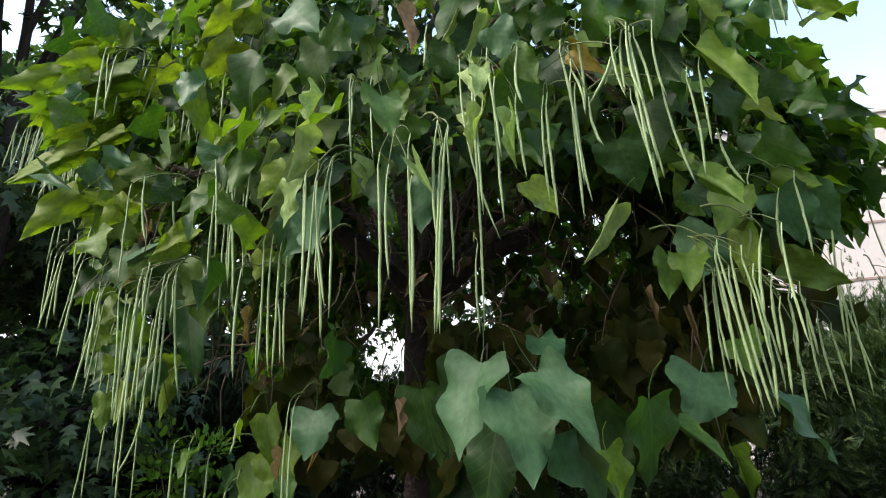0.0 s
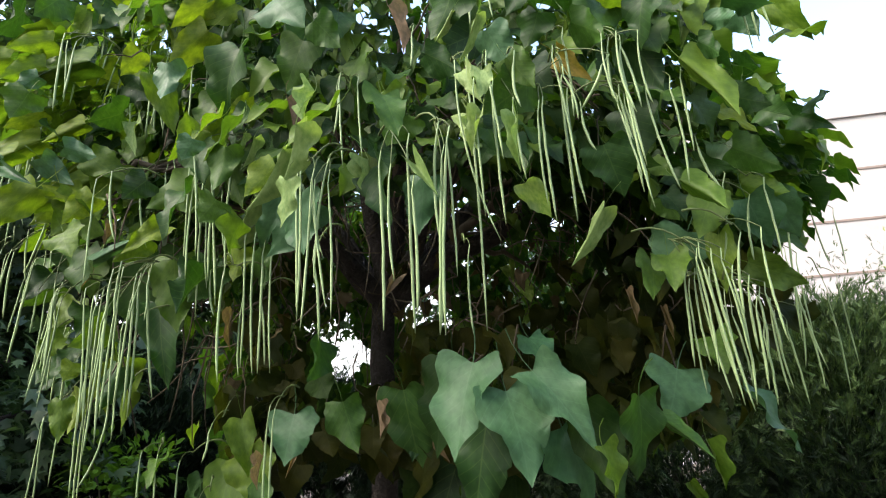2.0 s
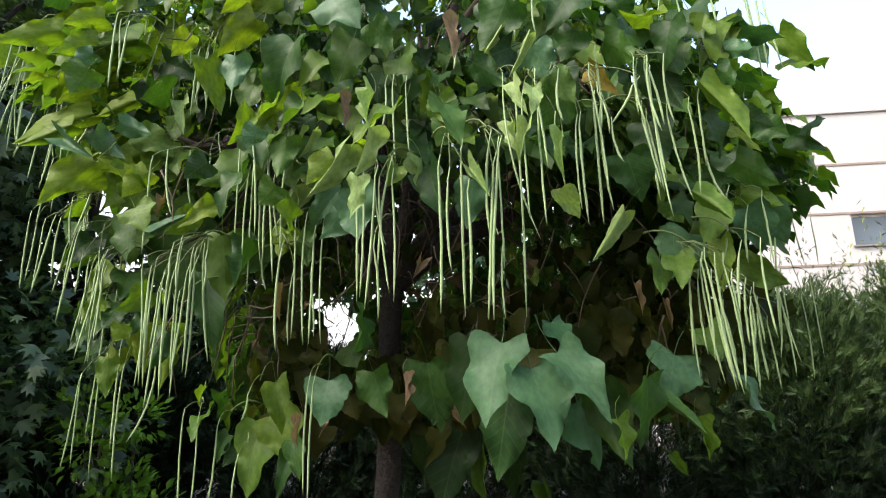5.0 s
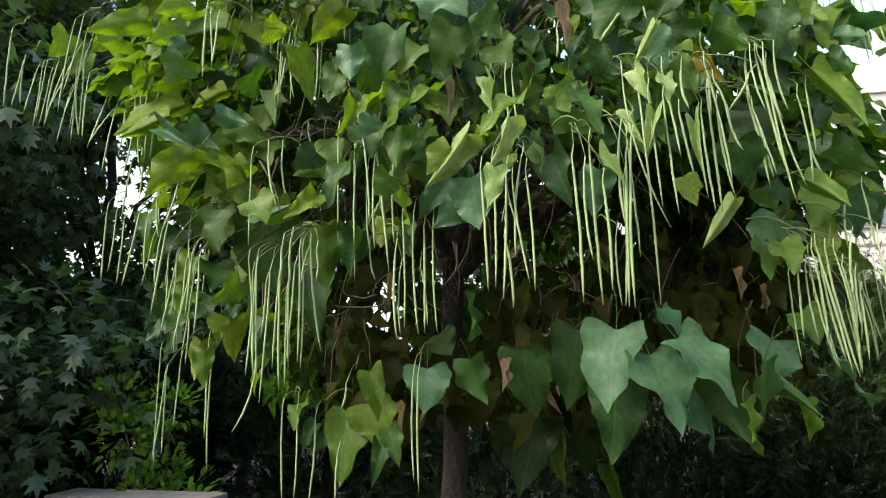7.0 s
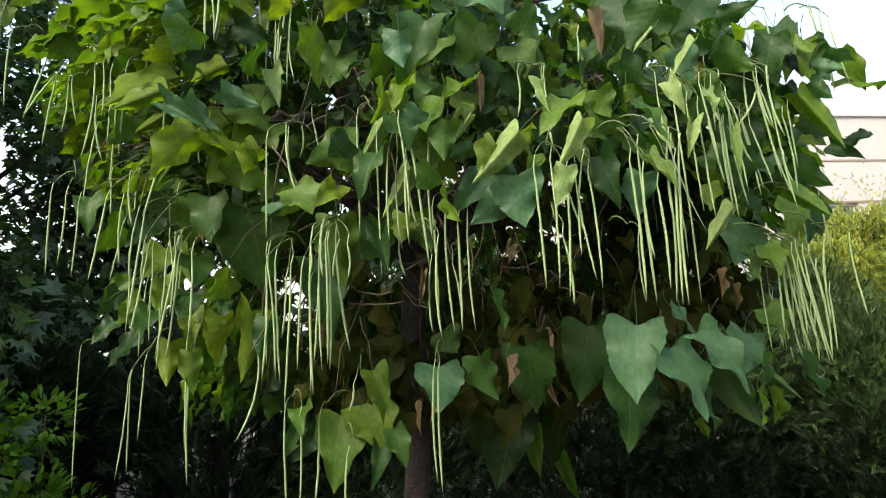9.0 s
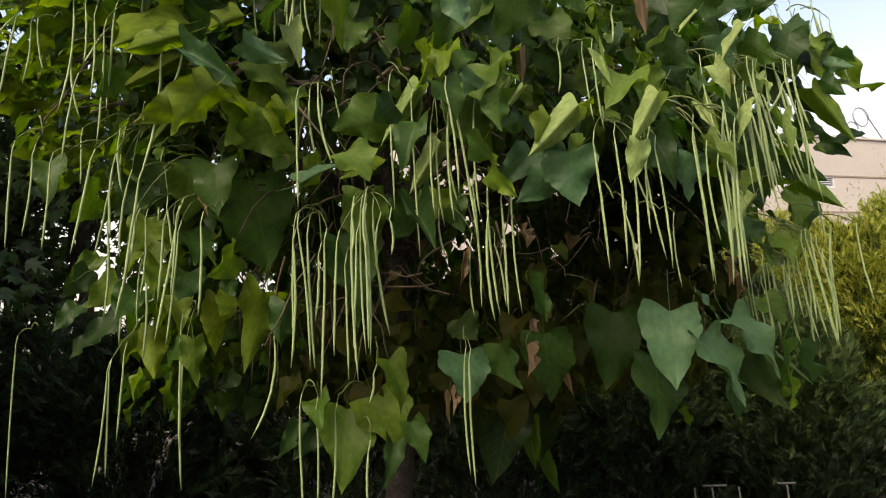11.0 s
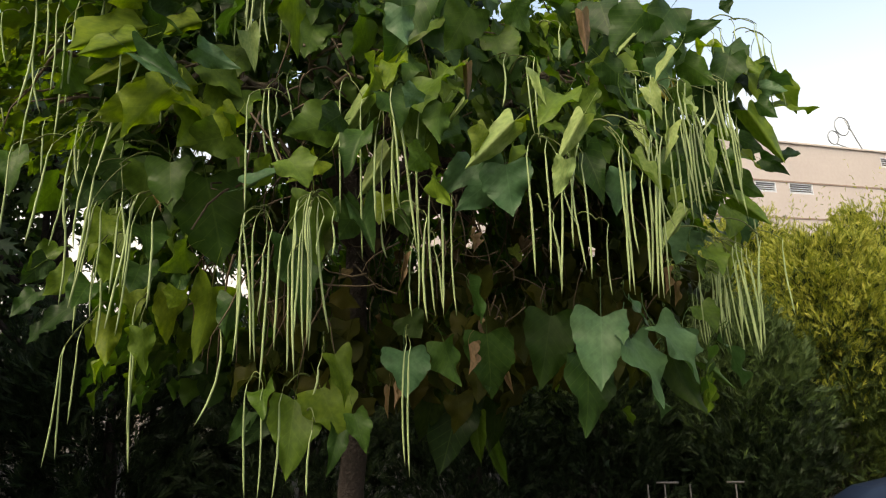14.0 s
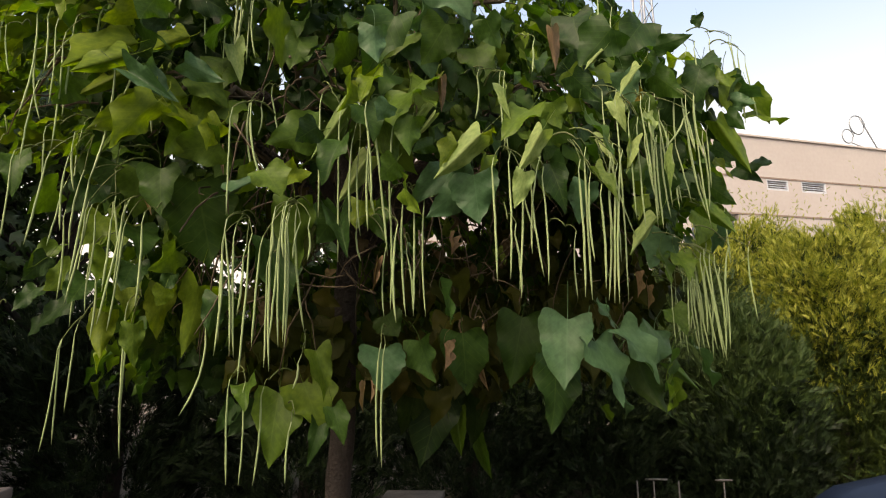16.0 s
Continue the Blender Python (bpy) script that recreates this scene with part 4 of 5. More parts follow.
pod(-1.784, 2.501, 3.203, 0.394, 7, -114, 0.06)
pod(-1.771, 2.526, 3.029, 0.381, 1, 66, -0.00)
pod(-1.766, 2.503, 3.127, 0.466, 3, -113, 0.06)
pod(-1.739, 2.511, 3.128, 0.447, 11, -113, 0.05)
pod(-1.713, 2.445, 2.878, 0.274, 0, 67, -0.05)
pod(-1.553, 2.245, 2.703, 0.230, 13, -111, 0.05)
pod(-1.530, 3.108, 1.762, 0.569, 0, -105, -0.01)
pod(-1.519, 2.248, 2.663, 0.271, 6, -110, 0.02)
pod(-1.505, 2.217, 2.232, 0.275, 0, -110, -0.00)
pod(-1.486, 2.247, 2.640, 0.196, 3, -110, 0.07)
pod(-1.466, 2.199, 2.601, 0.130, 9, 84, 0.02)
pod(-1.456, 2.172, 2.211, 0.226, 3, -109, -0.02)
pod(-1.413, 2.131, 2.179, 0.241, 2, -109, 0.04)
pod(-1.378, 2.037, 2.612, 0.325, 4, -93, 0.28)
pod(-1.377, 2.099, 2.496, 0.192, 8, 87, 0.23)
pod(-1.365, 2.024, 2.372, 0.222, 5, -93, -0.01)
pod(-1.350, 2.007, 2.596, 0.176, 1, 87, 0.02)
pod(-1.347, 2.287, 2.320, 0.145, 2, 88, 0.11)
pod(-1.328, 1.994, 2.561, 0.235, 0, -91, 0.12)
pod(-1.321, 1.997, 2.156, 0.251, 8, -108, 0.06)
pod(-1.308, 2.144, 2.589, 0.109, 22, -107, 0.10)
pod(-1.305, 1.952, 2.504, 0.325, 1, -91, 0.09)
pod(-1.282, 1.964, 2.568, 0.286, 2, -90, 0.01)
pod(-1.272, 1.936, 2.128, 0.183, 0, 72, -0.03)
pod(-1.271, 2.186, 2.028, 0.257, 0, -89, 0.06)
pod(-1.257, 2.197, 1.621, 0.295, 5, -105, 0.04)
pod(-1.252, 2.196, 1.625, 0.281, 0, -105, 0.01)
pod(-1.241, 2.073, 2.283, 0.186, 2, -89, -0.01)
pod(-1.220, 1.899, 2.586, 0.192, 8, -88, 0.02)
pod(-1.215, 2.186, 1.931, 0.241, 4, -88, 0.03)
pod(-1.215, 2.231, 1.671, 0.239, 3, -104, -0.00)
pod(-1.212, 1.942, 2.103, 0.298, 6, -106, -0.00)
pod(-1.205, 2.071, 2.035, 0.285, 9, -88, 0.03)
pod(-1.191, 1.995, 2.007, 0.202, 2, -104, 0.10)
pod(-1.190, 2.084, 1.908, 0.176, 2, -87, 0.05)
pod(-1.183, 1.931, 2.312, 0.069, 25, -118, -0.00)
pod(-1.176, 2.133, 1.901, 0.252, 0, -103, -0.00)
pod(-1.170, 1.936, 2.453, 0.375, 8, -118, 0.25)
pod(-1.150, 1.965, 1.992, 0.209, 3, -104, -0.02)
pod(-1.133, 2.228, 2.263, 0.222, 1, -86, -0.02)
pod(-1.126, 1.868, 2.441, 0.104, 13, -117, 0.04)
pod(-1.124, 1.927, 2.003, 0.207, 3, -103, -0.04)
pod(-1.117, 1.931, 2.023, 0.339, 9, -104, 0.03)
pod(-1.114, 2.068, 2.052, 0.176, 2, -85, 0.01)
pod(-1.102, 1.850, 2.865, 0.237, 3, -117, 0.07)
pod(-1.088, 2.077, 1.734, 0.332, 0, -101, 0.27)
pod(-1.080, 1.834, 1.966, 0.231, 1, -103, 0.07)
pod(-1.078, 2.093, 1.653, 0.353, 0, -101, 0.07)
pod(-1.061, 1.663, 2.739, 0.234, 0, 76, 0.01)
pod(-1.061, 1.871, 2.345, 0.101, 3, -82, 0.06)
pod(-1.049, 1.666, 2.716, 0.178, 4, 77, 0.01)
pod(-1.045, 1.874, 2.967, 0.208, 1, -101, 0.05)
pod(-1.026, 1.663, 2.712, 0.164, 4, -102, 0.01)
pod(-1.023, 1.868, 2.853, 0.142, 10, -114, 0.03)
pod(-1.000, 1.888, 2.824, 0.176, 10, -114, -0.04)
pod(-0.975, 1.915, 2.905, 0.201, 8, -99, -0.01)
pod(-0.965, 1.900, 2.969, 0.232, 1, 80, 0.12)
pod(-0.938, 1.875, 2.674, 0.143, 4, 81, -0.01)
pod(-0.900, 1.622, 2.237, 0.271, 0, 81, 0.07)
pod(-0.899, 1.839, 1.680, 0.251, 14, -98, 0.27)
pod(-0.896, 1.894, 2.879, 0.168, 2, 82, 0.07)
pod(-0.894, 1.684, 1.899, 0.301, 2, -98, 0.03)
pod(-0.885, 1.702, 1.945, 0.308, 1, -97, 0.05)
pod(-0.861, 1.898, 2.822, 0.300, 2, -96, -0.04)
pod(-0.850, 1.605, 2.253, 0.183, 10, 107, 0.21)
pod(-0.844, 1.871, 2.764, 0.153, 3, -109, -0.02)
pod(-0.842, 1.799, 2.707, 0.229, 2, -75, -0.02)
pod(-0.837, 1.624, 1.892, 0.367, 3, -97, -0.03)
pod(-0.824, 1.742, 2.308, 0.208, 8, 84, 0.21)
pod(-0.818, 1.890, 1.500, 0.276, 1, 84, 0.04)
pod(-0.816, 1.840, 2.811, 0.301, 8, -96, -0.02)
pod(-0.809, 1.797, 2.698, 0.186, 4, 106, 0.11)
pod(-0.800, 1.542, 1.935, 0.085, 2, -112, 0.07)
pod(-0.797, 1.841, 2.807, 0.301, 3, -94, 0.04)
pod(-0.797, 1.544, 1.953, 0.396, 0, 84, 0.07)
pod(-0.775, 1.791, 2.359, 0.099, 4, -94, -0.01)
pod(-0.774, 1.547, 1.958, 0.342, 0, 85, 0.11)
pod(-0.774, 1.891, 1.489, 0.270, 1, -94, 0.09)
pod(-0.772, 1.528, 1.968, 0.121, 0, -111, 0.07)
pod(-0.766, 1.596, 1.903, 0.269, 4, -94, 0.03)
pod(-0.753, 1.580, 1.949, 0.318, 0, 86, 0.09)
pod(-0.747, 1.776, 2.390, 0.165, 10, 87, 0.08)
pod(-0.746, 1.588, 1.951, 0.335, 0, 86, 0.06)
pod(-0.733, 1.544, 1.920, 0.073, 9, -110, 0.11)
pod(-0.723, 1.590, 1.964, 0.306, 6, 87, 0.06)
pod(-0.722, 1.806, 2.732, 0.200, 1, -71, 0.01)
pod(-0.716, 1.904, 1.469, 0.259, 4, -92, 0.04)
pod(-0.712, 1.936, 2.857, 0.276, 2, -92, -0.02)
pod(-0.705, 1.536, 1.932, 0.086, 0, 70, -0.02)
pod(-0.647, 1.618, 2.329, 0.347, 0, -106, 0.07)
pod(-0.644, 1.851, 1.363, 0.148, 3, -90, 0.08)
pod(-0.620, 1.850, 1.567, 0.077, 11, -89, 0.12)
pod(-0.618, 1.769, 2.880, 0.155, 4, -104, 0.09)
pod(-0.598, 1.587, 2.281, 0.428, 0, -105, 0.04)
pod(-0.597, 1.498, 2.174, 0.234, 1, -88, -0.03)
pod(-0.582, 1.443, 2.253, 0.272, 4, 92, 0.03)
pod(-0.564, 1.527, 2.151, 0.229, 2, 92, 0.11)
pod(-0.556, 1.554, 1.944, 0.091, 9, 93, 0.08)
pod(-0.541, 1.498, 2.218, 0.286, 1, -86, 0.03)
pod(-0.531, 1.531, 2.157, 0.170, 7, 94, 0.03)
pod(-0.494, 1.432, 1.915, 0.238, 0, -84, -0.01)
pod(-0.465, 1.522, 2.042, 0.326, 0, 96, 0.22)
pod(-0.423, 1.680, 1.599, 0.309, 1, -83, -0.04)
pod(-0.410, 1.478, 1.993, 0.297, 1, -82, 0.10)
pod(-0.410, 1.679, 1.591, 0.331, 1, -82, 0.06)
pod(-0.383, 1.465, 2.032, 0.337, 0, -80, -0.03)
pod(-0.298, 1.248, 2.082, 0.306, 1, 104, 0.02)
pod(-0.282, 1.197, 2.087, 0.309, 1, -74, -0.04)
pod(-0.256, 1.171, 2.057, 0.311, 4, -73, -0.01)
pod(-0.256, 1.213, 1.899, 0.168, 4, 106, 0.07)
pod(-0.248, 1.150, 2.022, 0.244, 6, 107, 0.06)
pod(-0.225, 1.149, 2.070, 0.232, 6, -72, 0.03)
pod(-0.219, 1.139, 2.039, 0.280, 1, 108, -0.00)
pod(-0.218, 1.414, 2.434, 0.140, 4, -74, 0.06)
pod(-0.205, 1.302, 2.373, 0.227, 2, 107, 0.11)
pod(-0.162, 1.376, 2.416, 0.211, 3, 132, 0.02)
pod(-0.115, 1.111, 2.066, 0.336, 0, 113, -0.04)
pod(-0.096, 1.094, 2.029, 0.209, 1, 114, -0.04)
pod(-0.054, 1.146, 2.123, 0.396, 0, -65, -0.04)
pod(-0.051, 1.099, 2.005, 0.252, 0, -37, 0.11)
pod(-0.014, 1.382, 2.574, 0.094, 4, -67, 0.04)
pod(0.012, 1.098, 2.073, 0.357, 4, -62, 0.09)
pod(0.012, 1.123, 2.019, 0.295, 4, -62, -0.02)
pod(0.024, 1.088, 2.110, 0.396, 4, -61, -0.01)
pod(0.028, 1.118, 2.122, 0.291, 1, 143, 0.07)
pod(0.065, 1.175, 2.325, 0.424, 10, 120, 0.29)
pod(0.090, 1.107, 2.240, 0.291, 1, 121, 0.01)
pod(0.092, 1.346, 1.933, 0.183, 0, 116, -0.04)
pod(0.117, 1.082, 2.285, 0.228, 5, 122, 0.10)
pod(0.126, 1.222, 2.709, 0.228, 2, -60, -0.00)
pod(0.131, 1.111, 2.234, 0.301, 1, 122, 0.08)
pod(0.177, 1.124, 2.199, 0.170, 6, 146, -0.02)
pod(0.184, 1.104, 2.303, 0.112, 4, 147, 0.07)
pod(0.236, 1.137, 2.199, 0.216, 0, -55, 0.09)
pod(0.246, 1.138, 2.208, 0.262, 1, 125, 0.07)
pod(0.318, 1.172, 2.315, 0.123, 10, 127, 0.01)
pod(0.320, 1.175, 2.253, 0.260, 3, 127, 0.07)
pod(0.322, 1.210, 2.310, 0.341, 0, 126, -0.03)
pod(0.351, 1.175, 2.218, 0.100, 12, 127, 0.00)
pod(0.364, 1.269, 2.488, 0.227, 1, 126, 0.02)
pod(0.400, 1.143, 2.323, 0.114, 34, -51, 0.29)
pod(0.403, 1.132, 2.370, 0.160, 6, 130, -0.02)
pod(0.436, 1.125, 2.373, 0.188, 6, 131, 0.10)
pod(0.443, 1.130, 2.347, 0.382, 3, 131, 0.09)
pod(0.452, 1.209, 2.415, 0.135, 2, -31, 0.12)
pod(0.465, 1.226, 2.267, 0.200, 10, 149, 0.01)
pod(0.482, 1.199, 2.417, 0.184, 9, 149, -0.02)
pod(0.498, 1.281, 2.330, 0.272, 5, 129, -0.01)
pod(0.511, 1.284, 2.306, 0.223, 7, 129, 0.09)
pod(0.519, 1.182, 2.419, 0.179, 4, 150, 0.11)
pod(0.540, 1.209, 2.608, 0.154, 0, 150, 0.07)
pod(0.544, 1.232, 2.295, 0.257, 9, 132, 0.03)
pod(0.596, 1.212, 2.309, 0.251, 1, 133, -0.00)
pod(0.609, 1.323, 1.851, 0.202, 3, -49, 0.09)
pod(0.609, 1.220, 2.654, 0.221, 0, 150, 0.10)
pod(0.623, 1.264, 1.899, 0.344, 6, 133, -0.03)
pod(0.623, 1.280, 1.890, 0.259, 1, 132, -0.01)
pod(0.630, 1.215, 2.338, 0.197, 0, 133, 0.09)
pod(0.632, 1.320, 1.851, 0.202, 1, 131, 0.09)
pod(0.638, 1.311, 1.878, 0.306, 5, 132, 0.00)
pod(0.650, 1.263, 1.884, 0.340, 5, 133, -0.00)
pod(0.651, 1.288, 1.845, 0.259, 5, 133, 0.02)
pod(0.672, 1.259, 1.883, 0.241, 5, 134, 0.04)
pod(0.687, 1.451, 1.855, 0.264, 0, 130, -0.03)
pod(0.695, 1.300, 2.195, 0.132, 16, 133, 0.09)
pod(0.721, 1.230, 2.701, 0.243, 3, 152, 0.04)
pod(0.753, 1.319, 2.097, 0.195, 9, -46, 0.08)
pod(0.767, 1.429, 1.820, 0.257, 4, 132, -0.01)
pod(0.818, 1.202, 2.726, 0.192, 3, 153, 0.11)
pod(0.842, 1.195, 2.683, 0.253, 1, 154, 0.08)
pod(0.843, 1.170, 2.639, 0.230, 6, 154, 0.01)
pod(0.844, 1.367, 2.057, 0.145, 5, -45, 0.11)
pod(0.870, 1.572, 1.805, 0.200, 5, 132, 0.07)
pod(1.176, 1.708, 2.003, 0.365, 7, 135, 0.09)
pod(1.207, 1.706, 1.986, 0.244, 0, -44, -0.04)
pod(1.643, 2.138, 1.929, 0.344, 0, 135, -0.04)
pod(1.676, 2.158, 2.326, 0.244, 5, 135, 0.08)
pod(1.680, 2.116, 2.001, 0.323, 1, 136, 0.00)
pod(1.875, 2.272, 2.336, 0.224, 0, -43, 0.04)
pod(-1.234, 1.972, 2.104, 0.203, 4, -89, 0.02)
pod(-1.277, 2.019, 2.079, 0.168, 9, -90, 0.01)
pod(-1.215, 1.994, 2.017, 0.110, 3, -88, 0.01)
pod(-1.144, 1.956, 2.032, 0.118, 8, 94, 0.02)
pod(-1.260, 1.979, 2.214, 0.142, 5, 90, 0.06)
pod(-0.844, 1.851, 2.679, 0.176, 1, 104, -0.01)
pod(0.174, 1.215, 2.652, 0.152, 1, 144, 0.05)
pod(-0.899, 1.634, 1.926, 0.328, 4, 104, -0.02)
pod(-0.876, 1.632, 1.906, 0.313, 2, 105, 0.05)
pod(-0.810, 1.613, 1.886, 0.267, 3, -72, -0.03)
pod(-0.849, 1.634, 1.858, 0.156, 4, -74, 0.04)
pod(-0.790, 1.617, 1.830, 0.266, 0, 108, -0.01)
pod(-0.551, 1.469, 2.288, 0.433, 6, 119, -0.02)
pod(-0.491, 1.455, 2.222, 0.288, 1, -59, 0.04)
pod(-0.435, 1.498, 2.036, 0.341, 1, 122, 0.02)
pod(-0.471, 1.543, 1.883, 0.185, 1, -60, 0.05)
pod(-0.418, 1.511, 1.881, 0.164, 6, 122, -0.01)
pod(-0.255, 1.179, 2.036, 0.149, 13, 135, -0.00)
pod(0.087, 1.146, 2.324, 0.598, 0, 144, 0.03)
pod(0.005, 1.103, 2.129, 0.227, 2, -36, -0.02)
pod(0.296, 1.170, 2.364, 0.343, 5, 147, 0.02)
pod(0.466, 1.189, 2.410, 0.329, 5, 149, -0.03)
pod(0.706, 1.154, 1.898, 0.222, 3, 153, -0.01)
pod(0.792, 1.195, 2.715, 0.323, 5, 153, 0.02)
pod(-2.068, 2.510, 3.109, 0.346, 1, 61, 0.06)
pod(-1.798, 2.547, 2.846, 0.197, 8, 66, 0.05)
pod(-1.523, 2.232, 2.643, 0.171, 25, -111, -0.00)
pod(0.687, 1.256, 1.839, 0.282, 0, 134, 0.01)
pod(0.871, 1.329, 2.089, 0.188, 2, 136, 0.04)
pod(-1.117, 1.942, 1.968, 0.297, 5, -103, 0.05)
pod(1.181, 1.669, 2.120, 0.387, 5, -54, 0.03)
pod(0.722, 1.256, 1.815, 0.146, 2, -60, -0.00)
pod(0.835, 1.390, 1.814, 0.160, 3, -58, 0.05)
pod(0.953, 1.522, 1.808, 0.229, 1, 123, -0.01)
pod(1.139, 1.772, 1.815, 0.217, 3, 123, -0.03)
pod(1.202, 1.728, 1.907, 0.249, 5, -55, 0.01)
pod(1.216, 1.736, 1.805, 0.212, 3, 125, 0.04)
pod(0.946, 1.518, 1.853, 0.163, 4, 122, 0.06)
pod(0.701, 1.227, 1.910, 0.160, 6, -60, 0.00)
pod(0.732, 1.259, 1.765, 0.178, 2, -59, 0.02)
pod(0.837, 1.404, 1.722, 0.169, 0, 121, 0.01)
pod(1.172, 1.770, 1.779, 0.231, 4, 124, -0.01)

inner_foliage()
outer_sprays()
low_foliage()

leaf(-1.858, 2.542, 3.144, 0.146, -130, 68, -100, 0.80, "g")
leaf(-1.754, 2.528, 3.056, 0.150, -79, 41, -103, 0.80, "g")
leaf(-1.662, 2.522, 3.146, 0.135, -114, 53, -88, 0.70, "y")
leaf(-1.474, 2.240, 2.783, 0.139, -143, 52, -78, 0.70, "y")
leaf(-1.466, 2.258, 2.894, 0.130, -95, 41, -83, 0.70, "y")
leaf(-1.428, 2.452, 2.285, 0.150, -173, 52, 4, 0.70, "g")
leaf(-1.334, 2.112, 2.818, 0.110, -80, 58, -96, 0.80, "g")
leaf(-1.332, 2.447, 1.831, 0.115, -133, 39, -23, 0.60, "g")
leaf(-1.308, 2.341, 1.926, 0.120, -60, 44, -109, 0.60, "g")
leaf(-1.299, 2.246, 2.135, 0.138, -146, 51, -91, 0.90, "g")
leaf(-1.284, 2.430, 1.741, 0.111, -62, 39, -61, 0.60, "g")
leaf(-1.281, 2.370, 1.969, 0.114, -121, 38, -49, 0.60, "g")
leaf(-1.281, 1.814, 2.963, 0.149, -157, 64, -128, 0.90, "g")
leaf(-1.278, 2.003, 2.428, 0.144, -170, 52, -58, 0.80, "g")
leaf(-1.256, 2.065, 2.262, 0.129, -174, 48, -91, 0.70, "y")
leaf(-1.254, 1.979, 2.693, 0.150, -87, 28, -113, 0.70, "y")
leaf(-1.233, 2.278, 1.886, 0.129, -60, 36, -93, 0.70, "g")
leaf(-1.226, 2.300, 1.784, 0.142, -60, 31, -65, 0.60, "g")
leaf(-1.204, 2.044, 2.111, 0.132, -148, 43, -46, 0.80, "g")
leaf(-1.196, 2.178, 1.838, 0.125, -156, 36, -19, 0.80, "g")
leaf(-1.195, 1.816, 2.856, 0.150, -92, 14, -130, 0.60, "y")
leaf(-1.172, 1.821, 3.034, 0.150, -162, 58, -72, 0.90, "g")
leaf(-1.165, 2.148, 2.039, 0.135, -142, 48, -34, 0.80, "g")
leaf(-1.147, 2.060, 1.897, 0.131, -169, 34, -22, 0.70, "g")
leaf(-1.144, 1.866, 2.584, 0.130, -174, 48, 81, 0.80, "y")
leaf(-1.116, 1.812, 2.504, 0.150, 163, 33, 108, 0.70, "g")
leaf(-1.110, 2.144, 2.307, 0.155, -59, 29, -90, 0.35, "g")
leaf(-1.080, 2.078, 1.998, 0.156, 171, 34, -13, 0.80, "g")
leaf(-1.079, 2.040, 1.875, 0.127, -160, 37, -8, 0.80, "g")
leaf(-1.078, 2.016, 2.166, 0.150, -37, 82, -138, 0.90, "g")
leaf(-1.069, 1.838, 2.974, 0.137, -103, 55, -88, 0.70, "y")
leaf(-1.051, 1.983, 2.075, 0.100, -177, 37, 21, 0.24, "d")
leaf(-1.045, 1.739, 2.289, 0.150, 115, 45, 26, 0.80, "y")
leaf(-1.034, 1.897, 2.147, 0.149, -176, 75, 25, 0.80, "g")
leaf(-1.010, 1.867, 3.036, 0.150, -154, 56, -56, 0.90, "g")
leaf(-1.003, 1.911, 2.818, 0.150, -133, 51, -103, 0.70, "y")
leaf(-0.998, 1.915, 2.874, 0.150, 129, 48, 59, 0.80, "y")
leaf(-0.992, 1.756, 2.266, 0.150, -151, 56, -55, 0.90, "g")
leaf(-0.983, 1.956, 1.839, 0.092, -135, 57, -47, 0.50, "g")
leaf(-0.978, 1.744, 2.391, 0.125, 90, 35, 91, 0.80, "g")
leaf(-0.974, 1.956, 1.917, 0.126, -146, 38, -94, 0.80, "g")
leaf(-0.968, 1.887, 2.727, 0.150, 118, 26, 94, 0.70, "g")
leaf(-0.916, 1.782, 2.385, 0.137, -110, 70, -87, 0.80, "g")
leaf(-0.914, 1.670, 2.174, 0.150, -61, 11, -117, 0.80, "g")
leaf(-0.912, 1.774, 2.561, 0.130, -154, 41, -113, 0.90, "g")
leaf(-0.901, 1.856, 3.040, 0.150, 127, 56, 77, 0.70, "y")
leaf(-0.899, 1.870, 2.845, 0.125, 114, 38, 171, 0.80, "g")
leaf(-0.893, 1.770, 2.170, 0.100, -176, 40, 12, 0.24, "d")
leaf(-0.883, 1.850, 2.515, 0.144, -170, 56, 19, 0.90, "g")
leaf(-0.866, 1.769, 2.527, 0.130, -175, 54, 17, 0.50, "p")
leaf(-0.852, 1.829, 2.746, 0.150, 82, 51, 42, 0.80, "g")
leaf(-0.803, 1.823, 3.031, 0.144, -89, 28, -151, 0.40, "p")
leaf(-0.768, 1.846, 2.957, 0.150, -59, 71, -105, 0.80, "y")
leaf(-0.749, 1.929, 1.513, 0.115, -155, 24, 23, 0.70, "g")
leaf(-0.709, 1.626, 2.123, 0.121, -138, 32, -64, 0.60, "y")
leaf(-0.638, 1.829, 2.647, 0.150, -131, 64, -28, 0.80, "g")
leaf(-0.612, 1.536, 2.192, 0.150, -122, 49, -14, 0.60, "g")
leaf(-0.593, 1.523, 2.376, 0.150, -168, 52, -49, 0.60, "y")
leaf(-0.582, 1.463, 2.279, 0.112, 152, 63, 32, 0.90, "g")
leaf(-0.553, 1.657, 2.890, 0.150, -87, 29, -124, 0.60, "y")
leaf(-0.532, 1.493, 2.390, 0.135, -127, 41, -4, 0.60, "y")
leaf(-0.530, 1.725, 2.590, 0.150, -109, 54, 0, 0.80, "g")
leaf(-0.519, 1.926, 2.611, 0.150, -110, 49, -41, 0.80, "g")
leaf(-0.492, 1.547, 1.862, 0.100, -64, 82, -100, 0.17, "d")
leaf(-0.478, 1.908, 1.421, 0.125, 165, 64, 36, 0.60, "g")
leaf(-0.465, 1.407, 2.321, 0.150, -120, 49, 11, 0.90, "g")
leaf(-0.454, 1.444, 2.070, 0.149, -156, 51, 82, 0.60, "g")
leaf(-0.443, 1.735, 1.501, 0.087, -128, 73, -7, 0.13, "d")
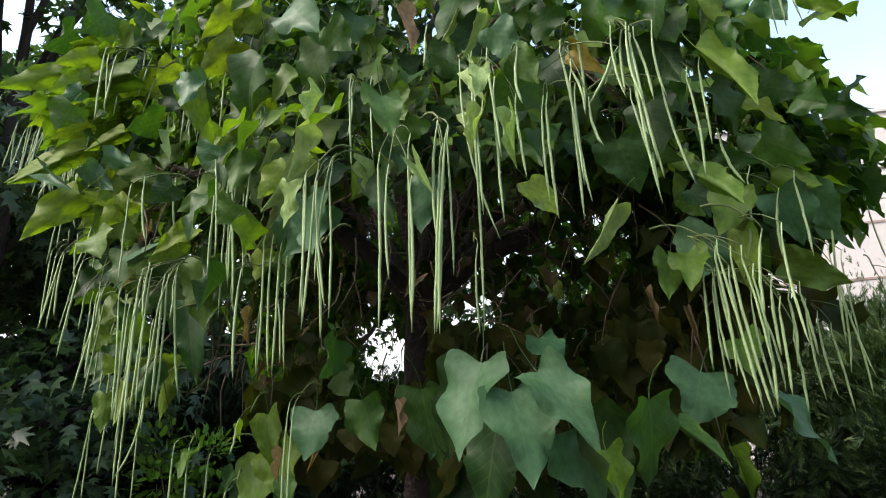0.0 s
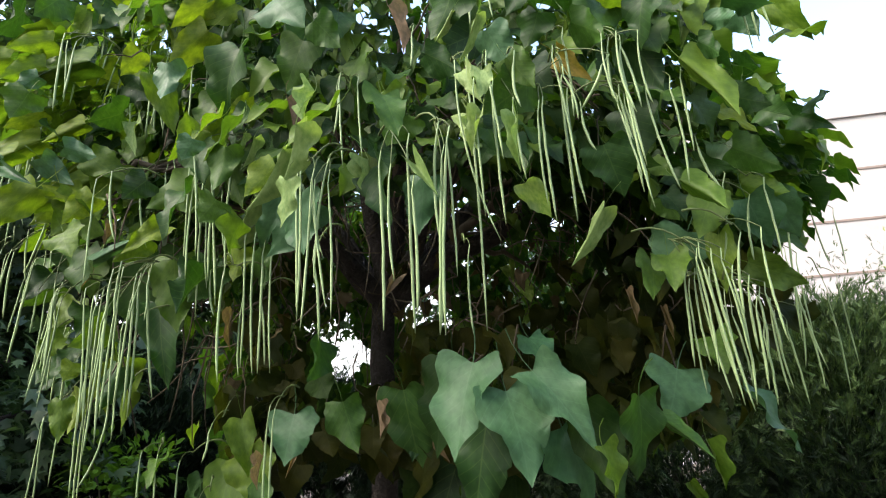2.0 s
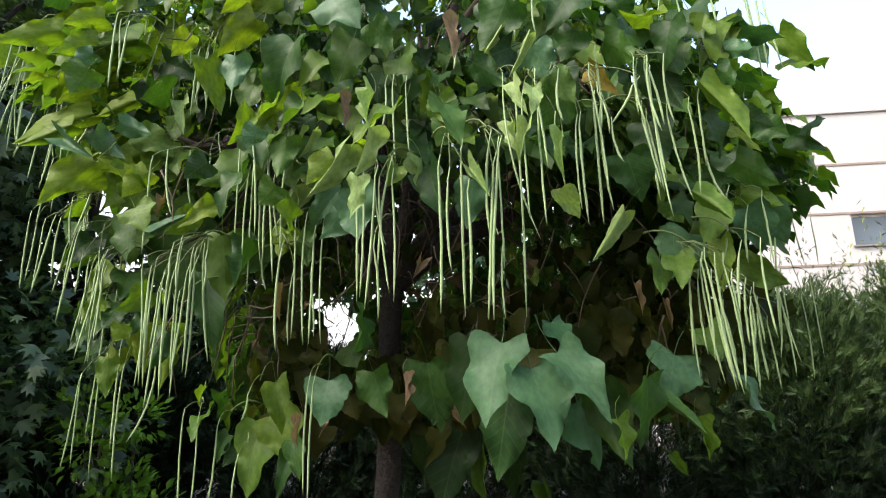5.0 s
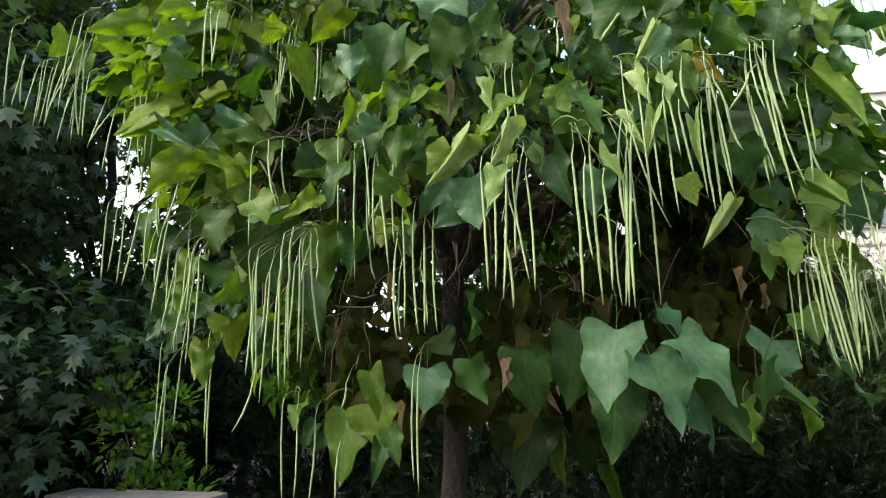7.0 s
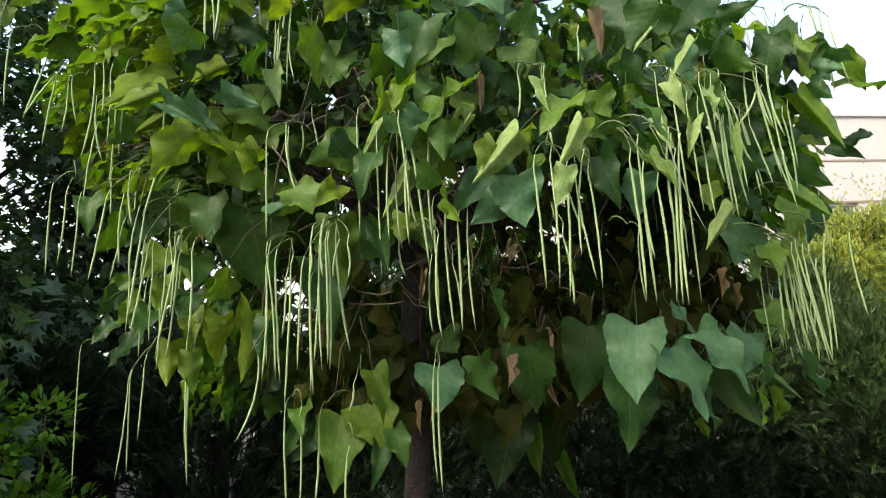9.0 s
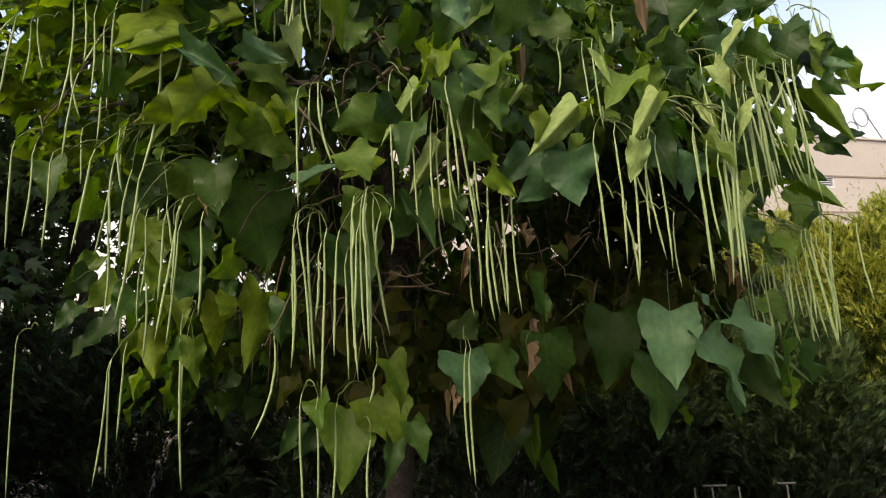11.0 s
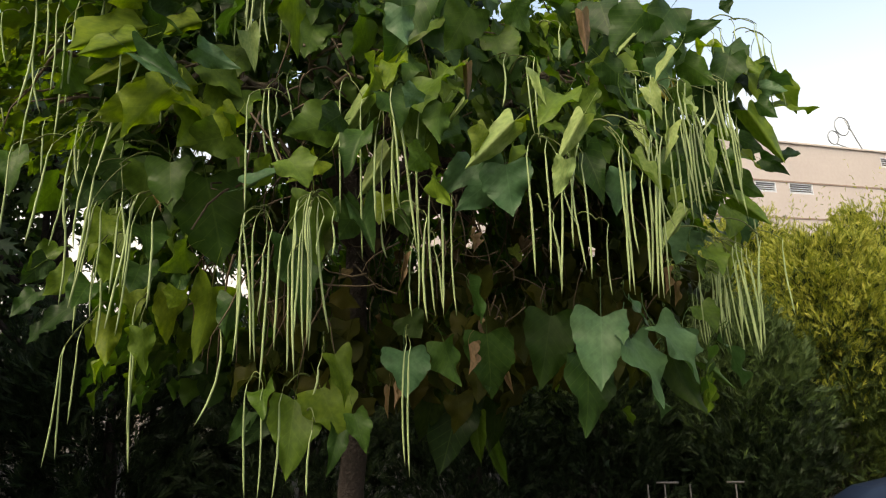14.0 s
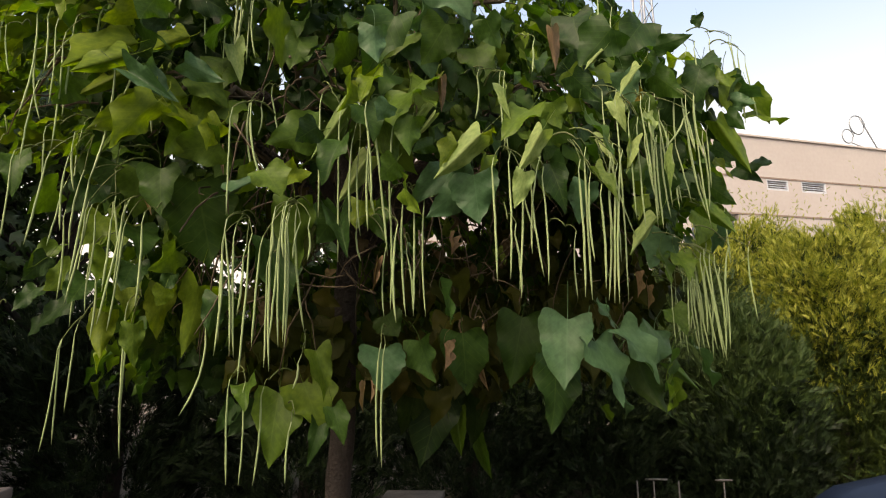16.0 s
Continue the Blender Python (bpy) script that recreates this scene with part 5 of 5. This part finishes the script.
leaf(-0.382, 1.386, 2.686, 0.161, 140, 50, 73, 1.00, "b")
leaf(-0.373, 1.846, 1.502, 0.084, -161, 49, -38, 0.18, "d")
leaf(-0.369, 1.540, 2.593, 0.166, 152, 68, 65, 0.80, "b")
leaf(-0.335, 1.428, 2.113, 0.145, -78, 46, -82, 0.60, "b")
leaf(-0.310, 1.443, 2.596, 0.150, -55, 59, -101, 0.90, "g")
leaf(-0.299, 1.315, 2.200, 0.098, 179, 12, -119, 0.35, "y")
leaf(-0.291, 1.534, 2.717, 0.169, -119, 52, -104, 0.80, "b")
leaf(-0.274, 1.554, 1.779, 0.139, 175, 47, -70, 0.80, "g")
leaf(-0.255, 1.230, 2.308, 0.117, -144, 60, 30, 0.30, "p")
leaf(-0.217, 1.485, 2.728, 0.150, -168, 66, -27, 0.80, "g")
leaf(-0.210, 1.190, 2.244, 0.150, -101, 34, -29, 0.70, "g")
leaf(-0.165, 1.496, 2.576, 0.150, -162, 63, 28, 0.80, "g")
leaf(-0.159, 1.543, 2.566, 0.150, 140, 61, 54, 0.60, "g")
leaf(-0.137, 1.230, 2.134, 0.127, 81, 80, 165, 0.22, "p")
leaf(-0.136, 1.764, 1.622, 0.100, 74, 80, 62, 0.18, "d")
leaf(-0.116, 1.218, 2.114, 0.150, -172, 63, 43, 0.60, "g")
leaf(-0.104, 1.081, 2.209, 0.146, 159, 54, 11, 0.60, "g")
leaf(-0.070, 1.819, 1.998, 0.100, -159, 39, -44, 0.42, "d")
leaf(-0.057, 1.766, 1.656, 0.232, 54, 80, 160, 0.70, "g")
leaf(-0.038, 1.132, 2.074, 0.111, 156, 49, 45, 0.30, "p")
leaf(0.004, 1.852, 1.567, 0.132, -152, 51, -32, 0.70, "g")
leaf(0.087, 1.154, 2.320, 0.099, -166, 64, 41, 0.50, "p")
leaf(0.089, 1.298, 2.664, 0.150, -148, 65, 33, 0.90, "g")
leaf(0.099, 1.049, 2.247, 0.089, -161, 62, -19, 0.50, "p")
leaf(0.103, 1.209, 2.233, 0.110, -161, 66, 47, 0.40, "p")
leaf(0.107, 1.114, 2.185, 0.104, -105, 69, -44, 0.35, "p")
leaf(0.127, 1.290, 2.504, 0.150, -96, 28, -96, 0.80, "g")
leaf(0.152, 1.348, 2.561, 0.126, -106, 34, -103, 0.40, "p")
leaf(0.166, 1.051, 2.135, 0.123, -144, 74, 5, 0.22, "p")
leaf(0.202, 1.175, 2.049, 0.115, 51, 37, 152, 0.50, "p")
leaf(0.224, 1.217, 2.389, 0.118, -87, 40, -146, 0.50, "g")
leaf(0.235, 1.167, 2.301, 0.150, -98, 42, -112, 0.90, "g")
leaf(0.291, 1.189, 2.647, 0.150, -80, 51, -79, 0.90, "g")
leaf(0.316, 1.218, 1.495, 0.113, 76, 67, 62, 0.60, "g")
leaf(0.356, 2.688, 2.261, 0.100, -132, 41, -82, 0.36, "d")
leaf(0.362, 1.300, 2.460, 0.113, 139, 54, 97, 0.55, "Y")
leaf(0.433, 1.280, 1.588, 0.185, 13, 79, 140, 0.80, "g")
leaf(0.436, 2.191, 2.054, 0.085, 165, 60, 43, 0.70, "q")
leaf(0.437, 1.278, 2.190, 0.139, 68, 69, 136, 0.90, "g")
leaf(0.482, 1.270, 2.587, 0.150, -115, 39, -73, 0.90, "g")
leaf(0.528, 2.812, 2.297, 0.132, -173, 49, 33, 0.60, "q")
leaf(0.531, 1.487, 1.867, 0.099, 75, 73, 112, 0.13, "d")
leaf(0.539, 1.242, 2.612, 0.150, -116, 35, -163, 0.60, "y")
leaf(0.545, 1.163, 2.537, 0.134, -54, 71, -71, 0.80, "g")
leaf(0.552, 1.338, 2.324, 0.150, -171, 84, 44, 0.90, "g")
leaf(0.566, 1.263, 2.524, 0.150, -179, 54, 32, 0.90, "g")
leaf(0.569, 1.395, 1.924, 0.140, -154, 49, -25, 0.60, "g")
leaf(0.591, 1.348, 1.923, 0.130, -155, 41, -4, 0.70, "g")
leaf(0.639, 1.216, 2.622, 0.150, -165, 60, 35, 0.80, "g")
leaf(0.652, 1.537, 1.828, 0.100, 62, 72, 141, 0.13, "d")
leaf(0.671, 1.454, 2.125, 0.097, 153, 55, 35, 0.70, "g")
leaf(0.672, 1.247, 2.521, 0.105, -153, 65, -33, 0.35, "p")
leaf(0.675, 1.264, 2.316, 0.137, 81, 55, 73, 0.80, "g")
leaf(0.683, 1.163, 2.552, 0.150, -158, 79, -1, 0.80, "g")
leaf(0.685, 1.489, 1.480, 0.141, 69, 68, 112, 0.30, "g")
leaf(0.710, 1.313, 2.063, 0.128, -113, 57, -40, 0.80, "g")
leaf(0.713, 1.354, 2.182, 0.109, 129, 32, 128, 0.50, "g")
leaf(0.733, 1.200, 2.555, 0.150, -112, 46, -1, 0.90, "g")
leaf(0.744, 1.178, 2.552, 0.139, 125, 40, 177, 0.70, "b")
leaf(0.768, 1.518, 1.739, 0.128, -157, 41, 14, 0.80, "g")
leaf(0.775, 1.304, 2.300, 0.121, 139, 44, 43, 0.60, "y")
leaf(0.849, 1.377, 2.080, 0.153, 74, 63, 124, 0.80, "b")
leaf(0.894, 1.186, 2.549, 0.150, 116, 64, 120, 0.50, "g")
leaf(0.902, 2.043, 1.321, 0.103, 102, 54, 97, 0.40, "g")
leaf(0.928, 1.530, 2.316, 0.137, 173, 63, 46, 0.80, "g")
leaf(0.945, 1.199, 2.488, 0.141, -173, 55, -172, 0.70, "g")
leaf(0.956, 1.423, 2.109, 0.148, 77, 59, 145, 0.70, "b")
leaf(0.965, 1.592, 1.961, 0.213, 90, 21, 119, 0.50, "g")
leaf(1.010, 1.281, 2.309, 0.113, -168, 24, -119, 0.60, "g")
leaf(1.015, 1.346, 2.308, 0.119, 174, 37, 81, 0.60, "g")
leaf(1.018, 1.470, 2.394, 0.114, 162, 36, 78, 0.80, "g")
leaf(-1.269, 1.768, 2.756, 0.198, -97, 23, 58, 0.45, "y")
leaf(-1.150, 1.634, 2.315, 0.141, 124, 32, 81, 0.41, "b")
leaf(-1.147, 1.659, 2.372, 0.158, -94, 31, 64, 0.40, "y")
leaf(-1.143, 2.068, 2.195, 0.128, -134, 80, -42, 1.25, "g")
leaf(-1.139, 2.190, 1.736, 0.142, -16, 80, 15, 0.60, "y")
leaf(-1.132, 1.722, 2.694, 0.140, -107, 29, 57, 0.59, "y")
leaf(-1.132, 1.743, 2.550, 0.123, -105, 35, 59, 0.60, "y")
leaf(-1.125, 1.738, 2.449, 0.245, -109, 35, 63, 0.36, "y")
leaf(-1.124, 1.728, 2.791, 0.141, -109, 25, 56, 0.50, "y")
leaf(-1.117, 1.956, 2.472, 0.203, -70, 34, 60, 0.28, "y")
leaf(-1.112, 1.658, 2.618, 0.081, -83, 36, 54, 0.72, "b")
leaf(-1.106, 1.720, 2.380, 0.116, 45, 32, -64, 0.64, "b")
leaf(-1.096, 1.855, 2.326, 0.175, -55, 24, 59, 0.57, "y")
leaf(-1.093, 1.597, 2.527, 0.091, -64, 53, 41, 1.19, "g")
leaf(-1.086, 1.947, 2.365, 0.219, -43, 43, 37, 0.22, "g")
leaf(-1.080, 2.225, 1.832, 0.129, 171, 46, 4, 0.69, "q")
leaf(-1.076, 1.945, 1.689, 0.125, 55, 87, -67, 0.53, "g")
leaf(-1.075, 1.667, 2.262, 0.208, -103, 49, 63, 0.47, "y")
leaf(-1.065, 1.917, 2.538, 0.109, -60, 40, 54, 0.46, "g")
leaf(-1.050, 1.955, 2.672, 0.120, -51, 44, 48, 0.67, "b")
leaf(-1.016, 1.664, 2.388, 0.108, 75, 13, -68, 0.62, "b")
leaf(-1.014, 1.736, 2.724, 0.265, -94, 19, 58, 0.39, "g")
leaf(-1.010, 1.848, 1.788, 0.057, -89, 66, 78, 1.12, "y")
leaf(-0.998, 2.004, 1.800, 0.167, -1, 58, 1, 0.52, "y")
leaf(-0.997, 1.725, 2.497, 0.132, -102, 35, 60, 0.44, "y")
leaf(-0.984, 1.804, 2.352, 0.228, -105, 37, 65, 0.42, "y")
leaf(-0.914, 1.653, 2.227, 0.118, -97, 49, 61, 0.66, "y")
leaf(-0.911, 1.907, 1.802, 0.228, 9, 36, 20, 0.54, "y")
leaf(-0.910, 2.048, 2.160, 0.291, 134, 75, 52, 0.88, "g")
leaf(-0.886, 1.630, 2.033, 0.122, 81, -33, -71, 0.29, "b")
leaf(-0.869, 1.822, 1.765, 0.129, -88, 69, 81, 0.63, "g")
leaf(-0.859, 1.417, 2.041, 0.083, 144, 50, 48, 1.16, "g")
leaf(-0.837, 1.672, 2.718, 0.099, -72, 49, 38, 0.78, "y")
leaf(-0.794, 1.748, 2.130, 0.117, -102, 39, 70, 0.72, "g")
leaf(-0.772, 1.644, 2.613, 0.181, 16, 55, -34, 0.52, "g")
leaf(-0.748, 1.758, 1.933, 0.246, 150, 71, 30, 0.50, "g")
leaf(-0.727, 2.182, 1.429, 0.122, -84, 55, -79, 0.53, "g")
leaf(-0.705, 1.477, 2.199, 0.078, -78, 37, 65, 1.03, "g")
leaf(-0.695, 1.685, 2.043, 0.208, 24, 78, -25, 0.63, "g")
leaf(-0.659, 2.161, 1.415, 0.136, -81, 46, -81, 0.63, "g")
leaf(-0.635, 1.653, 2.258, 0.162, -63, 16, 68, 0.83, "g")
leaf(-0.631, 1.651, 2.779, 0.191, -79, 40, 45, 0.58, "y")
leaf(-0.616, 1.310, 2.433, 0.107, 12, 74, -6, 0.74, "b")
leaf(-0.611, 1.773, 2.057, 0.070, 76, 68, -51, 0.88, "g")
leaf(-0.604, 1.635, 2.896, 0.182, -81, 35, 44, 0.54, "y")
leaf(-0.603, 2.094, 1.463, 0.244, -142, 67, -17, 0.67, "g")
leaf(-0.577, 1.631, 1.984, 0.203, -164, 34, 13, 0.43, "g")
leaf(-0.576, 1.641, 2.015, 0.122, -71, 55, 69, 0.95, "g")
leaf(-0.568, 1.587, 2.332, 0.200, -37, 50, 55, 0.28, "p")
leaf(-0.564, 1.503, 2.372, 0.073, 50, 64, -49, 1.14, "y")
leaf(-0.556, 1.347, 2.248, 0.059, -53, 53, 49, 1.09, "b")
leaf(-0.543, 2.021, 1.498, 0.174, 152, 61, 49, 1.00, "g")
leaf(-0.541, 1.910, 1.605, 0.165, 151, 63, 29, 0.54, "g")
leaf(-0.526, 1.673, 2.517, 0.123, -126, -27, 56, 0.94, "g")
leaf(-0.520, 1.528, 2.277, 0.080, 108, 27, -64, 0.94, "g")
leaf(-0.509, 1.399, 2.111, 0.070, -66, 46, 64, 1.24, "g")
leaf(-0.506, 1.474, 2.243, 0.134, 68, 65, -35, 0.53, "g")
leaf(-0.505, 1.633, 2.053, 0.090, -7, 74, 33, 1.05, "y")
leaf(-0.489, 1.998, 1.381, 0.152, -142, 56, -30, 0.45, "g")
leaf(-0.482, 1.453, 2.574, 0.195, -69, 65, -87, 0.71, "g")
leaf(-0.482, 1.350, 2.228, 0.112, -17, 67, 21, 0.74, "g")
leaf(-0.480, 1.639, 2.198, 0.177, -39, 53, 61, 0.41, "p")
leaf(-0.467, 1.589, 2.486, 0.115, -89, 30, 57, 0.70, "y")
leaf(-0.461, 1.645, 2.052, 0.123, 85, 68, -54, 0.74, "g")
leaf(-0.441, 1.356, 2.266, 0.055, -31, 44, 56, 0.32, "p")
leaf(-0.433, 1.491, 2.247, 0.063, 8, 67, 22, 1.25, "g")
leaf(-0.414, 1.346, 2.248, 0.087, -31, 44, 58, 0.20, "p")
leaf(-0.383, 1.410, 2.184, 0.084, -74, 19, 69, 0.59, "g")
leaf(-0.368, 1.780, 1.606, 0.143, -157, 64, -4, 1.03, "b")
leaf(-0.356, 1.324, 2.165, 0.106, -81, 45, 57, 0.70, "q")
leaf(-0.348, 1.414, 2.400, 0.102, 30, 64, 5, 0.28, "d")
leaf(-0.330, 1.251, 2.173, 0.175, -36, 38, 65, 0.44, "p")
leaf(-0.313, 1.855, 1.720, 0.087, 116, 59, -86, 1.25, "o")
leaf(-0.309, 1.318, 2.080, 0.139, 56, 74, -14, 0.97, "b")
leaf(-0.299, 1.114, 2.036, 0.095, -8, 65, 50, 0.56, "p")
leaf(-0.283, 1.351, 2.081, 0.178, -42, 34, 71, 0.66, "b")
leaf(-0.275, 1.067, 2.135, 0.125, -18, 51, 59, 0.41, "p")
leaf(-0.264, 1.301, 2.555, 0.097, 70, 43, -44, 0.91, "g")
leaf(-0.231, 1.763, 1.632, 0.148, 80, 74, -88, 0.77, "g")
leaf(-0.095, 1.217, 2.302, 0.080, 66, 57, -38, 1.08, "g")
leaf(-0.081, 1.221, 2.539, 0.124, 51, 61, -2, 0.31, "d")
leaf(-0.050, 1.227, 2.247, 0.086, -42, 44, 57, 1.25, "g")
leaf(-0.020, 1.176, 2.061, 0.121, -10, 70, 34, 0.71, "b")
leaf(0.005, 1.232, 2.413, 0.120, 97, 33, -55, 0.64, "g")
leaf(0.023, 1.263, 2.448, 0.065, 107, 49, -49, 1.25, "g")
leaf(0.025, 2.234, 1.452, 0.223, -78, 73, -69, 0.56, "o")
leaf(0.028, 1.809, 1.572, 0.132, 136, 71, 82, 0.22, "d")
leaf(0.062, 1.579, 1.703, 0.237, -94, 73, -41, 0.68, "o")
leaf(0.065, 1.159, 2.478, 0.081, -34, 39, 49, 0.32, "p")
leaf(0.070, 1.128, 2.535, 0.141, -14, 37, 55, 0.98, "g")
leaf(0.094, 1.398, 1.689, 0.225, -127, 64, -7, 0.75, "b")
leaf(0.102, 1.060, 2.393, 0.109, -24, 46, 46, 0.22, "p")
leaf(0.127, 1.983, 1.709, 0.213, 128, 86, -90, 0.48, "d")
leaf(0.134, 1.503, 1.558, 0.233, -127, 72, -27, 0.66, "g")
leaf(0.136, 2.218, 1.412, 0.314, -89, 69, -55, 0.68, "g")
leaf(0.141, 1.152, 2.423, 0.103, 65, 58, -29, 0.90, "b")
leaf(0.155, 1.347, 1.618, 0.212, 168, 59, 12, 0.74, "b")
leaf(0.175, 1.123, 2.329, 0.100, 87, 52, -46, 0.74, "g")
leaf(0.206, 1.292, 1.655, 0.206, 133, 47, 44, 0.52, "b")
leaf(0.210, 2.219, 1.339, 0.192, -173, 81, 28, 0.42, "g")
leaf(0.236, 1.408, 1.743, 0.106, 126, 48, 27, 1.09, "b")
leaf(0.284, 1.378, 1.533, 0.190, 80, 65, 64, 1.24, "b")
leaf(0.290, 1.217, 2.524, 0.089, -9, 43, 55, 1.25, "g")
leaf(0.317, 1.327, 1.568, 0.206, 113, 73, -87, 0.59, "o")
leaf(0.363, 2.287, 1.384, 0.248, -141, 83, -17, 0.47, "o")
leaf(0.372, 1.217, 2.497, 0.129, 127, 41, -58, 0.71, "g")
leaf(0.415, 1.244, 2.622, 0.130, 152, -4, -63, 0.53, "g")
leaf(0.417, 1.285, 2.029, 0.160, -39, 51, 70, 0.30, "p")
leaf(0.499, 1.125, 2.706, 0.046, 70, 62, -8, 0.94, "g")
leaf(0.514, 1.346, 1.535, 0.127, 107, 41, -72, 0.30, "g")
leaf(0.531, 1.251, 2.478, 0.174, 84, 58, -38, 0.77, "g")
leaf(0.579, 2.606, 1.152, 0.220, 154, 68, 61, 0.34, "g")
leaf(0.589, 1.232, 2.075, 0.146, 140, 45, -74, 0.42, "g")
leaf(0.599, 1.155, 2.356, 0.213, 112, 57, -48, 0.34, "g")
leaf(0.616, 1.184, 2.555, 0.101, 130, 43, -58, 0.57, "g")
leaf(0.649, 1.145, 2.393, 0.091, 132, 47, -61, 0.64, "g")
leaf(0.654, 1.520, 1.659, 0.149, -132, 58, -51, 1.17, "b")
leaf(0.680, 1.236, 2.439, 0.155, 133, 71, -81, 0.42, "g")
leaf(0.683, 1.147, 2.451, 0.088, 144, 24, -67, 0.60, "b")
leaf(0.687, 1.503, 2.138, 0.082, 79, 55, -31, 1.06, "g")
leaf(0.736, 1.351, 1.974, 0.149, -119, 81, -25, 0.46, "q")
leaf(0.741, 1.501, 2.032, 0.154, -40, 59, 61, 1.08, "b")
leaf(0.785, 1.438, 1.586, 0.217, 82, 41, 53, 0.64, "b")
leaf(0.824, 1.233, 2.542, 0.092, 98, 54, -45, 0.80, "b")
leaf(0.840, 1.331, 2.358, 0.107, 124, 32, -66, 0.80, "g")
leaf(0.846, 1.385, 2.234, 0.149, 123, 39, -69, 0.73, "g")
leaf(0.866, 1.406, 2.133, 0.129, 128, 30, -74, 0.60, "g")


def fruit_stalks():
    """The thin branching stalks from which the pods hang in bunches."""
    left = list(TOPS)
    while left:
        hub = left[0]
        bunch = [t for t in left if (t - hub).length < 0.11]
        left = [t for t in left if (t - hub).length >= 0.11]
        mid = sum(bunch, Vector()) / len(bunch)
        back = Vector((TX - mid.x, TY - mid.y, 0)).normalized()
        joint = Vector((mid.x, mid.y, max(t.z for t in bunch) + 0.018)) + back * 0.04
        root = joint + back * rl.uniform(0.05, 0.11) + Vector((rl.uniform(-0.06, 0.06), 0, rl.uniform(-0.02, 0.07)))
        verts, faces = tube(bent(root, joint, (0, 0, 0.02), 5, 0.0015, rl), [0.003, 0.0028, 0.0026, 0.0024, 0.0022, 0.002], 5)
        for t in bunch:
            v, f = tube(bent(joint + (root - joint) * rl.uniform(0, 0.4), t, (0, 0, 0.012), 5, 0.001, rl), [0.002, 0.0018, 0.0016, 0.0015, 0.0014, 0.0014], 4)
            n = len(verts)
            verts += v
            faces += [tuple(n + i for i in q) for q in f]
        part("fruit_stalk", mesh_from("fruit_stalk", verts, faces, M_STALK), None, catalpa)


fruit_stalks()
